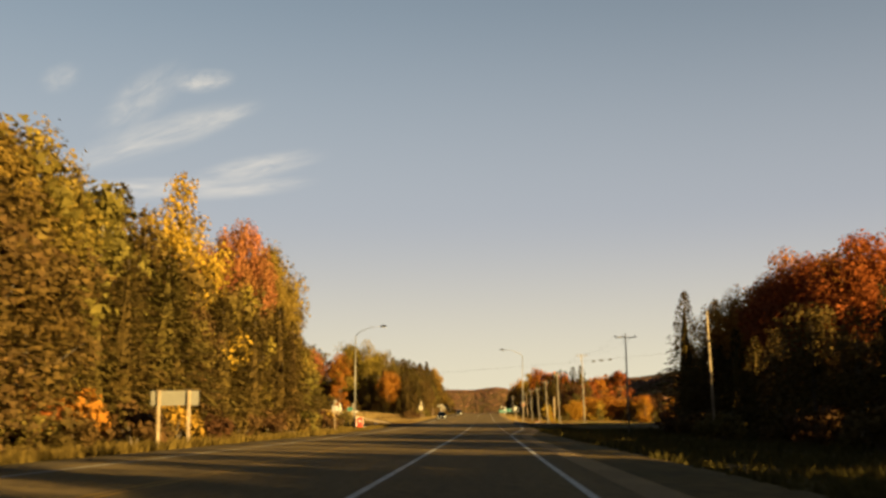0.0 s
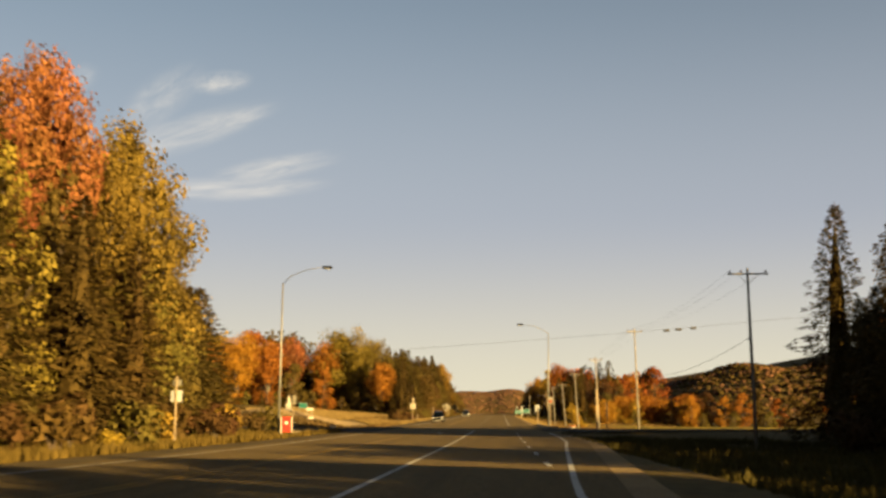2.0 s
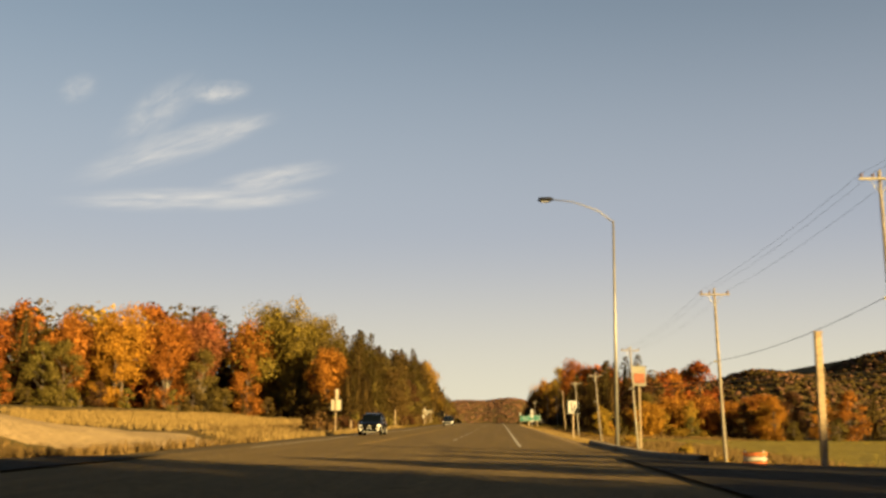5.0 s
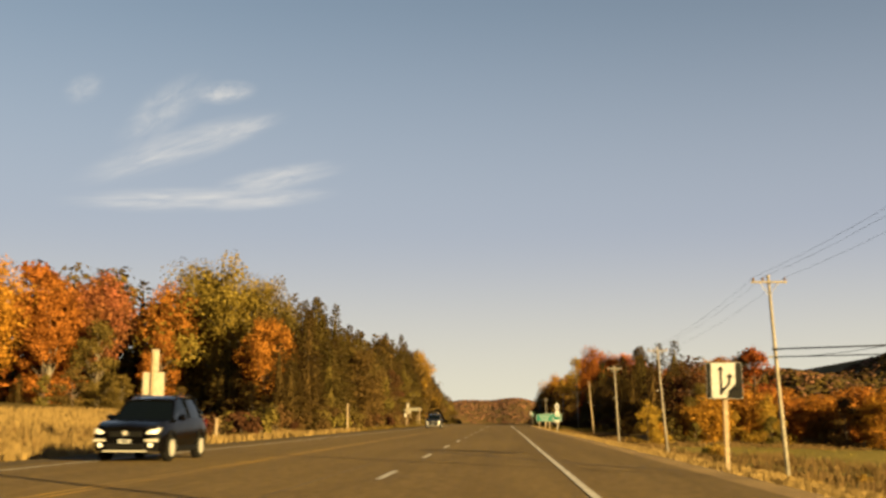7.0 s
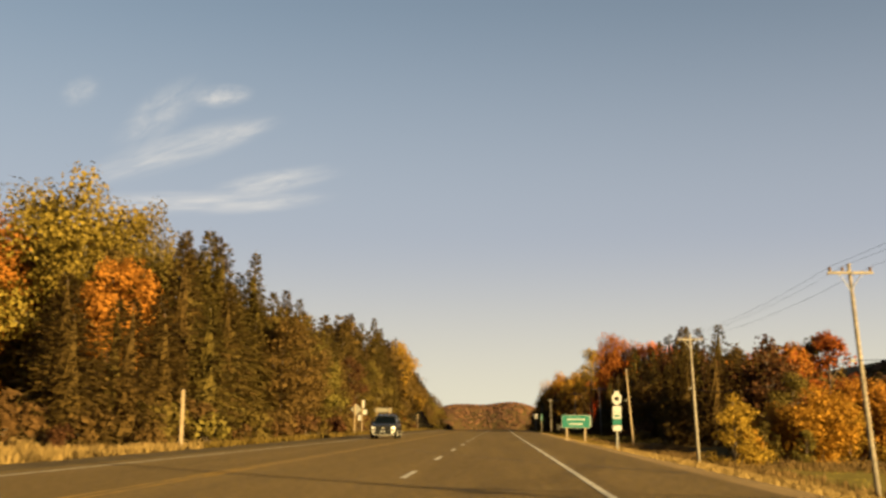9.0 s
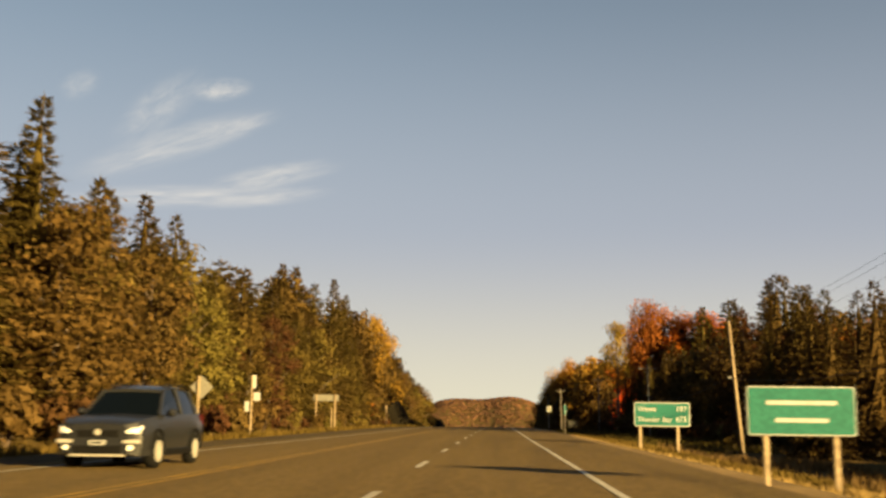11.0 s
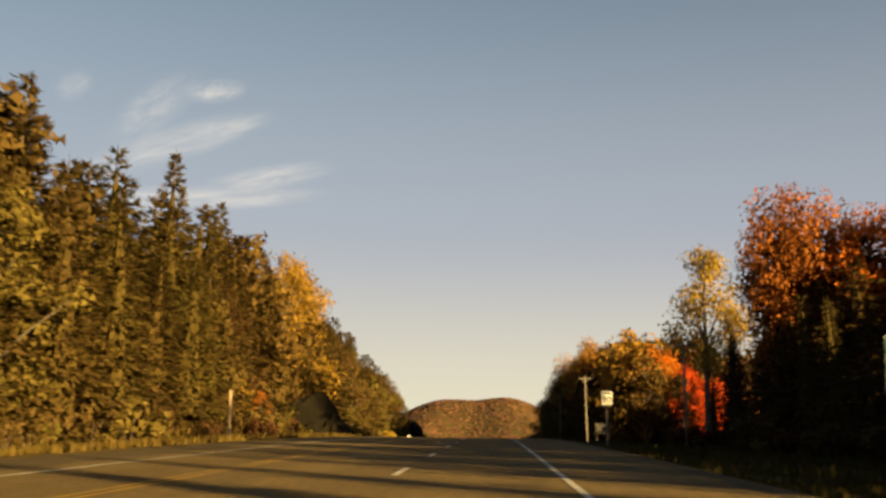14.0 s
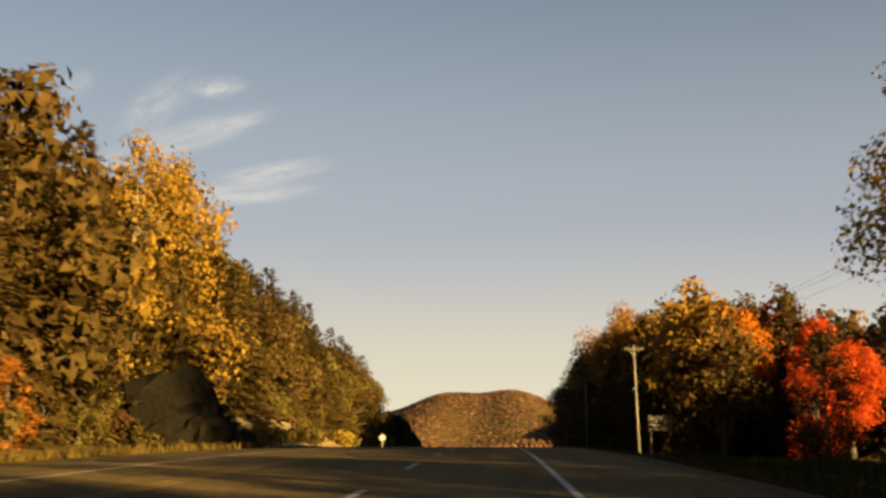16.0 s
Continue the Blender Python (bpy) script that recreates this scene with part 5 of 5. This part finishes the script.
for d in (-0.28, 0.28):
    part("leg", box(8.3 + d - 0.03, 8.3 + d + 0.03, 176.53, 176.58, z, z + 0.56, 0.01), WHITE_METAL, barrier)
    part("foot", box(8.3 + d - 0.04, 8.3 + d + 0.04, 176.25, 176.85, z, z + 0.05, 0.01), WHITE_METAL, barrier)

# kerb of the corner island
kerb_v, kerb_f = [], []
pts = [(5.4, 200), (5.4, 190), (5.5, 182), (5.8, 178), (6.6, 175.6)]
for i, (x, y) in enumerate(pts):
    a, b = Vector(pts[max(i - 1, 0)]), Vector(pts[min(i + 1, len(pts) - 1)])
    s = Vector((-(b - a).y, (b - a).x)).normalized() * 0.18
    z = float(road_z(y)) - 0.05
    kerb_v += [(x + s.x, y + s.y, z - 0.1), (x + s.x, y + s.y, z + 0.17), (x + s.x * 0.75, y + s.y * 0.75, z + 0.2), (x - s.x, y - s.y, z + 0.2), (x - s.x, y - s.y, z - 0.1)]
    if i:
        k = 5 * i
        kerb_f += [(k - 5 + j, k + j, k + j + 1, k - 4 + j) for j in range(4)]
tagged(part("kerb", (kerb_v, kerb_f), CONCRETE, None), "pale concrete kerb round the corner", kind="structure")

# sandy lot on the clearing, rock cuts
sheet("sandy_lot", np.linspace(-44, -13.4, 30), np.linspace(178, 246, 38), 0.0, SAND, lambda X, Y: ground_z(X, Y) + 0.02 - 0.3 * (smooth01(0.5, 1.0, ((X + 26) / 13) ** 2 + ((Y - 204) / 21) ** 2)), "bare sandy gravel patch on the bank")
track_v, track_f = [], []
for i in range(25):
    t = i / 24
    x, y = -27 - 55 * t, 206 - 34 * t + 10 * t * t
    for s in (-1.9, -0.6, 0.6, 1.9):
        track_v.append((x, y + s, float(ground_z(x, y + s)) + 0.0 - 0.03 * (abs(s) > 1)))
    if i:
        k = 4 * i
        track_f += [(k + j, k + j + 1, k + j - 3, k + j - 4) for j in range(3)]
tagged(part("sandy_track", (track_v, track_f), SAND, None), "pale sandy track climbing the grassy bank", kind="structure")


def rock_cut(x, y, w, d, h, label, seed):
    """A blasted bank of rock, coloured near black for its shade: a broad ledge with broken blocks before and beside it,
    all rough and flat-faceted.
    """
    ob = thing("rock_outcrop", label, "rock")
    for k, (dx, dy, kw, kd, kh) in enumerate(((0, 0, 0.82, 1, 1), (-0.55, -0.35, 0.5, 0.6, 0.78), (0.6, -0.2, 0.42, 0.7, 0.62), (0.25, -0.75, 0.4, 0.4, 0.42), (-0.2, -0.8, 0.34, 0.36, 0.3))):
        bm = bmesh.new()
        bmesh.ops.create_icosphere(bm, subdivisions=3, radius=1)
        cx, cy, turn = x + dx * w, y + dy * d, Vector((seed + 3.1 * k, 1.7 * k, 0))
        for v in bm.verts:
            n = noise.noise(v.co * 1.6 + turn) * 0.34 + noise.noise(v.co * 4.0 + turn) * 0.2 + noise.noise(v.co * 9.0 + turn) * 0.09
            c = v.co * (1 + n)
            v.co = Vector((cx + c.x * w * kw, cy + c.y * d * kd, gz(cx, cy) - 0.3 + max(c.z, -0.1) * h * kh))
        bm.verts.index_update()
        part("ledge" if k == 0 else "block", ([v.co.copy() for v in bm.verts], [tuple(q.index for q in p.verts) for p in bm.faces]), SHADED_ROCK, ob)
        bm.free()
    return ob


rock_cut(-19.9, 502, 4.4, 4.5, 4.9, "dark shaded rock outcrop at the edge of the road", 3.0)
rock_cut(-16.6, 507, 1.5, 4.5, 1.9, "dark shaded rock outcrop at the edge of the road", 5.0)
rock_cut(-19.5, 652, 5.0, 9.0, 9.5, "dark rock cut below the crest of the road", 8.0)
sheet("cut_bank", np.linspace(-21, -13.6, 12), np.linspace(508, 570, 26), 0.0, SAND, lambda X, Y: ground_z(X, Y) + 0.05 + 2.6 * smooth01(13.8, 20, -X) * smooth01(505, 516, Y) * (1 - smooth01(545, 572, Y)) + 0.25 * ripple(X * 2.2, Y * 2.0) * smooth01(14, 17, -X), "steep bare earth bank beside the road")


# --- vehicles ---
CAR_PAINT = material("black car paint", (0.0009, 0.0009, 0.00113), 0.16, second=(0.00113, 0.00113, 0.00113), scale=1, fine=8, amount=0.3, spec=0.07)
SILVER_PAINT = material("slate car paint", (0.01, 0.0105, 0.012), 0.25, scale=1, fine=8, amount=0.2, spec=0.15)
GLASS = material("dark car glass", (0.0009, 0.0015, 0.0015), 0.08, amount=0.1, spec=0.12)
TYRE = material("tyre rubber", (0.0045, 0.0045, 0.0045), 0.85, amount=0.3)
RIM = material("alloy rim", (0.25, 0.24, 0.221), 0.45, metal=0.3, amount=0.3)
TRIM = material("black plastic trim", (0.00375, 0.00375, 0.00375), 0.6, amount=0.3)
TAIL = material("dark red tail light", (0.03, 0.002, 0.002), 0.3, amount=0.2)
LIGHT_ON = material("lit headlight", (0.42, 0.41, 0.38), 0.2, amount=0.05, emit=0.05)


def loft(stations):
    """A closed body through cross-sections, each a list of (half width, height) from sill to roof centre, at y."""
    v, f = [], []
    m = len(stations[0][1])
    for y, sec in stations:
        v += [(-w, y, z) for w, z in sec] + [(w, y, z) for w, z in reversed(sec)]
    n = 2 * m
    for i in range(len(stations) - 1):
        for k in range(n):
            a, b = i * n + k, i * n + (k + 1) % n
            f.append((a, a + n, b + n, b))
    f.append(tuple(range(n)))
    f.append(tuple((len(stations) - 1) * n + k for k in range(n))[::-1])
    return v, f


def suv(x, y, paint, label, lights=1.0):
    """A mid-size SUV that faces down the road towards the start; y is its front bumper."""
    z0 = float(road_z(y + 2.2))
    ob = thing("car", label, "car", m=pose(x, y, z0))
    low = [(0.00, 0.62, 0.30, 0.60, 0.78, 0.86), (0.12, 0.80, 0.26, 0.84, 0.72, 0.92), (0.5, 0.88, 0.25, 0.91, 0.75, 1.0), (1.3, 0.9, 0.27, 0.92, 0.78, 1.07),
           (2.6, 0.9, 0.27, 0.92, 0.8, 1.1), (3.8, 0.9, 0.28, 0.92, 0.82, 1.12), (4.35, 0.86, 0.32, 0.88, 0.85, 1.1), (4.55, 0.74, 0.4, 0.78, 0.85, 1.0)]
    part("body", loft([(yy, [(0.0, zl), (w0, zl), (w1, (zl + zs) / 2), (w1 - 0.01, zs), (w1 - 0.09, zt), (0.0, zt + 0.03)]) for yy, w0, zl, w1, zs, zt in low]), paint, ob, smooth=True).data.set_sharp_from_angle(angle=radians(28))
    cabin = [(1.25, 0.80, 1.05, 0.78, 1.07), (1.95, 0.80, 1.08, 0.63, 1.58), (2.4, 0.81, 1.1, 0.62, 1.66), (3.4, 0.81, 1.1, 0.61, 1.66), (4.1, 0.79, 1.1, 0.6, 1.6), (4.42, 0.76, 1.08, 0.68, 1.14)]
    part("cabin", loft([(yy, [(0.0, zb), (wb, zb), ((wb + wt) / 2 + 0.02, (zb + zt) / 2), (wt, zt), (0.0, zt + 0.02)]) for yy, wb, zb, wt, zt in cabin]), GLASS, ob, "dark tinted windows")
    part("roof", loft([(yy, [(0.0, zt - 0.03), (w, zt - 0.03), (w + 0.02, zt), (w - 0.08, zt + 0.04), (0.0, zt + 0.06)]) for yy, w, zt in ((1.9, 0.6, 1.57), (2.4, 0.64, 1.66), (3.4, 0.63, 1.66), (4.15, 0.6, 1.6), (4.35, 0.55, 1.55))]), paint, ob, smooth=True).data.set_sharp_from_angle(angle=radians(28))
    for s in (-1, 1):
        for a, b in (((s * 0.79, 1.3, 1.07), (s * 0.64, 1.95, 1.59)), ((s * 0.82, 2.75, 1.1), (s * 0.65, 2.72, 1.66)), ((s * 0.8, 4.0, 1.1), (s * 0.62, 3.85, 1.64))):
            part("pillar", tube([a, b], [0.045, 0.04], 6), paint, ob)
        part("roof_rail", tube([(s * 0.56, 2.1, 1.68), (s * 0.57, 2.4, 1.74), (s * 0.57, 3.7, 1.74), (s * 0.55, 4.0, 1.68)], [0.02] * 4, 6), TRIM, ob)
        part("mirror", tube([(s * 0.86, 1.62, 1.1), (s * 0.98, 1.58, 1.12), (s * 1.06, 1.6, 1.13)], [0.05, 0.1, 0.06], 8), paint, ob, smooth=True).data.set_sharp_from_angle(angle=radians(28))
        part("headlight", loft([(yy, [(0.0, lo), (w, lo + 0.01), (w, hi - 0.01), (0.0, hi)]) for yy, w, lo, hi in ((-0.005, 0.06, 0.70, 0.76), (0.06, 0.17, 0.69, 0.81), (0.2, 0.21, 0.74, 0.86), (0.42, 0.1, 0.81, 0.88))]), LIGHT_ON if lights else GLASS, ob, "lit headlight").location = (s * 0.62, 0, 0)
        # Pale strip imitating the reflection along the bumper crease.
        part("bumper_glint", box(s * 0.66 - 0.17, s * 0.66 + 0.17, -0.004, 0.1, 0.5, 0.58, 0.02), RIM, ob)
        part("fog_light", tube([(s * 0.64, -0.005, 0.42), (s * 0.64, 0.06, 0.42)], [0.055, 0.06], 10), LIGHT_ON if lights else GLASS, ob)
        part("sill", box(s * 0.93 - 0.03, s * 0.93 + 0.03, 1.3, 3.3, 0.24, 0.38, 0.02), TRIM, ob)
        part("tail_light", box(s * 0.74 - 0.1, s * 0.74 + 0.1, 4.46, 4.52, 0.85, 1.1, 0.02), TAIL, ob)
        for wy in (0.92, 3.58):
            w = part("wheel", tube([(s * 0.70, wy, 0.34), (s * 0.92, wy, 0.34)], [0.30, 0.30], 24), TYRE, ob)
            part("tyre", tube([(s * 0.70, wy, 0.34), (s * 0.74, wy, 0.34), (s * 0.90, wy, 0.34), (s * 0.935, wy, 0.34)], [0.30, 0.345, 0.345, 0.30], 24), TYRE, w, smooth=True)
            part("rim", tube([(s * 0.90, wy, 0.34), (s * 0.944, wy, 0.34), (s * 0.95, wy, 0.34)], [0.22, 0.22, 0.1], 20), RIM, w)
            part("arch", tube([(s * 0.925, wy + 0.43 * math.cos(a), 0.34 + 0.43 * math.sin(a)) for a in np.linspace(0.1, math.pi - 0.1, 9)], [0.035] * 9, 6), TRIM, ob)
    part("grille", box(-0.42, 0.42, -0.02, 0.06, 0.62, 0.76, 0.02), TRIM, ob)
    part("badge", tube([(0, -0.03, 0.72), (0, -0.01, 0.72)], [0.06, 0.06], 14), RIM, ob)
    part("lower_intake", box(-0.5, 0.5, -0.03, 0.05, 0.3, 0.46, 0.02), TRIM, ob)
    part("bumper_trim", box(-0.55, 0.55, -0.035, 0.03, 0.25, 0.29, 0.01), RIM, ob)
    part("number_plate", box(-0.16, 0.16, -0.045, -0.025, 0.47, 0.56, 0.006), SIGN_WHITE, ob, "white number plate with plain bar")
    part("plate_bar", box(-0.11, 0.11, -0.05, -0.046, 0.495, 0.535), SIGN_BLACK, ob)
    return ob


suv(-9.35, 225.0, CAR_PAINT, "black SUV with lit headlights standing in the far lane")
suv(-8.2, 326.0, SILVER_PAINT, "slate grey SUV with lit headlights farther up the road")

# tar seams and skid marks on the highway
for k, (x0, y0, x1, y1, bow) in enumerate(((-2.6, 236, 4.0, 222, 0.5), (-4.8, 300, 4.1, 277, 2.2), (-3.3, 205, -3.1, 226, 0.1), (-5.5, 262, 4.0, 258, 0.3), (-8, 392, 4, 386, 0.4))):
    v, f = [], []
    for i in range(13):
        t = i / 12
        x, y = x0 + (x1 - x0) * t, y0 + (y1 - y0) * t - bow * 4 * t * (1 - t)
        z = float(road_z(y)) + 0.005
        v += [(x, y - 0.13, z), (x + 0.03, y + 0.13, z)]
        if i:
            f.append((2 * i - 2, 2 * i, 2 * i + 1, 2 * i - 1))
    part("tar_seam", (v, f), TAR, road)
arrow_v = [(-4.35, 140, 0), (-4.2, 140, 0), (-4.2, 142.4, 0), (-3.9, 142.4, 0), (-4.28, 143.8, 0), (-4.66, 142.4, 0), (-4.35, 142.4, 0)]
part("lane_arrow", ([(x, y, float(road_z(y)) + 0.008) for x, y, _ in arrow_v], [(0, 1, 2, 6), (5, 6, 2), (5, 2, 3), (5, 3, 4)]), WHITE_PAINT, road)

# ---- grass ----


def grass(name, label, strips, seed, mat=None):
    """Blades of dry grass over strips (x0, x1, y0, y1, tufts per square metre, height) as one mesh."""
    r = np.random.default_rng(seed)
    V, F, k = [], [], 0
    for x0, x1, y0, y1, dense, tall in strips:
        n = int((x1 - x0) * (y1 - y0) * dense)
        x, y = r.uniform(x0, x1, n), r.uniform(y0, y1, n)
        keep = (np.abs(y - SIDE_Y) > 10 + np.abs(x + 4) * 0.02) & (r.random(n) < 0.35 + 0.65 * (np.sin(x * 0.9 + y * 0.23) * np.sin(y * 0.41 - x * 0.3) > -0.3))
        keep &= ((x + 26) / 12) ** 2 + ((y - 204) / 19.5) ** 2 > 1
        keep &= np.abs(y - (206 + 34 * (x + 27) / 55 + 10 * ((x + 27) / 55) ** 2)) > np.where(x < -26, 2.0, 0)
        x, y = x[keep], y[keep]
        z = ground_z(x, y) - 0.08
        for blade in range(3):
            a, h, w = r.uniform(0, 6.283, len(x)), tall * r.uniform(0.5, 1.35, len(x)), r.uniform(0.03, 0.07, len(x))
            lean, px, py = r.uniform(0.1, 0.6, len(x)) * h, x + r.normal(0, 0.12, len(x)), y + r.normal(0, 0.12, len(x))
            ca, sa = np.cos(a), np.sin(a)
            b = np.stack([np.stack([px - w * sa, py + w * ca, z], -1), np.stack([px + w * sa, py - w * ca, z], -1), np.stack([px + lean * ca, py + lean * sa, z + h], -1)], 1)
            V.append(b.reshape(-1, 3))
            F.append(np.arange(k, k + 3 * len(x)).reshape(-1, 3))
            k += 3 * len(x)
    return tagged(part(name, (np.concatenate(V).tolist(), np.concatenate(F).tolist()), mat or GRASS, None), label, "grass", kind="stuff")


grass("west_grass", "tall dry golden grass along the west verge", [(-20.5, -13.6, 25, 152, 9, 0.45), (-18.5, -13.2, 300, 500, 8, 0.35)], 1)
grass("clearing_grass", "bleached straw grass on the raised clearing", [(-22, -13.4, 204, 300, 12, 0.38), (-50, -24, 196, 335, 4, 0.45)], 3, STRAW)
grass("bank_weeds", "dull brown weeds on the bank at the crossing", [(-30, -13.4, 174, 206, 7, 0.45), (-24, -17, 228, 300, 1.5, 0.6)], 7, WEEDS)
grass("shaded_grass", "short dull grass along the shaded verge", [(5.2, 9.5, 10, 145, 9, 0.26), (5.1, 9, 395, 560, 12, 0.2), (9.5, 23, 15, 150, 6, 0.4), (9, 20, 380, 500, 5, 0.4)], 2, SHADE_GRASS)
grass("verge_grass", "short bleached straw grass on the bank beside the road", [(5.0, 9.5, 185, 330, 20, 0.14), (5.0, 5.9, 330, 385, 16, 0.13)], 4, STRAW)
grass("roadside_grass", "short dull olive grass beside the road", [(5.9, 10, 330, 400, 13, 0.2)], 8)
sheet("verge", np.arange(4.95, 10.6, 0.7), np.arange(186, 334, 4), -0.035, STRAW, label="bleached grassy bank falling away from the road")
grass("field_weeds", "brown dead weeds between the bank and the field", [(9.5, 19, 192, 372, 7, 0.5), (19, 26, 205, 300, 3, 0.7), (19, 45, 330, 348, 3, 0.5)], 5, WEEDS)
grass("field_grass", "short yellow-green grass on the field", [(19, 70, 186, 330, 3.2, 0.2)], 6, FIELD)
sheet("field", np.concatenate([np.arange(15, 60, 3), np.arange(60, 131, 7)]), np.arange(184, 337, 4), 0.07, FIELD, label="flat yellow-green field beside the highway")

# ---- far woods ----


def far_wood(name, label, places, seed, low=7, high=12, tints=None, spread=1.0, plain=False):
    """Countless far tree crowns as one mesh of small ragged domes."""
    r = np.random.default_rng(seed)
    v, f, slots = [], [], []
    for x, y in places:
        slots += [r.choice(len(tints), p=[t[1] for t in tints]) if tints else 0] * 18
        z, h = float(ground_z(x, y)), r.uniform(low, high)
        w, n, k = h * r.uniform(0.28, 0.42) * spread, 6, len(v)
        rings = ((0.0, 0.9), (0.6, 0.85)) if plain else ((0.0, 0.5), (0.35, 1.0), (0.75, 0.75)) if r.random() < 0.8 else ((0.0, 0.8), (0.4, 0.6), (0.8, 0.25))
        for t, s in rings:
            a0 = r.uniform(0, 6)
            for i in range(n):
                a = a0 + 6.283 * i / n
                q = w * s * r.uniform(0.75, 1.2)
                v.append((x + q * math.cos(a), y + q * math.sin(a), z - 0.5 + h * (t + r.uniform(-0.06, 0.06))))
        v.append((x, y, z + h))
        m = len(rings)
        for g in range(m - 1):
            for i in range(n):
                j = (i + 1) % n
                f.append((k + g * n + i, k + g * n + j, k + (g + 1) * n + j, k + (g + 1) * n + i))
        for i in range(n):
            f.append((k + (m - 1) * n + i, k + (m - 1) * n + (i + 1) % n, k + m * n))
    me = mesh_from(name, v, f)
    for t in tints or ():
        me.materials.append(t[0])
    ob = part(name, me, FAR_WOOD, None, smooth=True)
    if tints:
        me.polygons.foreach_set("material_index", slots)
    return tagged(ob, label, "woods", kind="stuff")


r = np.random.default_rng(3)
far_wood("hillside_woods", "distant hill covered in russet autumn woods", zip(r.uniform(-350, 260, 10000), 1500 + 680 * r.random(10000)), 4, 0.6, 1.25, spread=12.0, plain=True)
far_wood("ridge_woods", "far wooded ridge in dark green, russet and orange", zip(r.uniform(170, 820, 7500), 960 + 540 * r.random(7500)), 5, 2.3, 4.0, spread=3.2, tints=[(FAR_WOOD, 0.22), (LEAVES["spruce"], 0.56), (LEAVES["russet"], 0.22)])
far_wood("valley_woods", "woods in the valley beyond the crest of the road", zip(r.uniform(-160, 160, 1800), 760 + 760 * r.random(1800)), 6, 5, 9)

TINTS = [(LEAVES["spruce"], 0.55), (LEAVES["olive"], 0.25), (LEAVES["russet"], 0.12), (LEAVES["orange"], 0.08)]
for name, label, x0, x1, y0, y1, n, low, high in (("west_backwoods", "deep mixed woods behind the roadside trees", -150, -46, 5, 150, 900, 9, 14), ("long_west_backwoods", "deep spruce woods behind the roadside trees", -170, -48, 385, 690, 1700, 9, 14), ("east_backwoods", "deep mixed woods behind the roadside trees", 58, 150, -60, 126, 900, 7, 11)):
    far_wood(name, label, zip(r.uniform(x0, x1, n), r.uniform(y0, y1, n)), 7, low, high, TINTS)
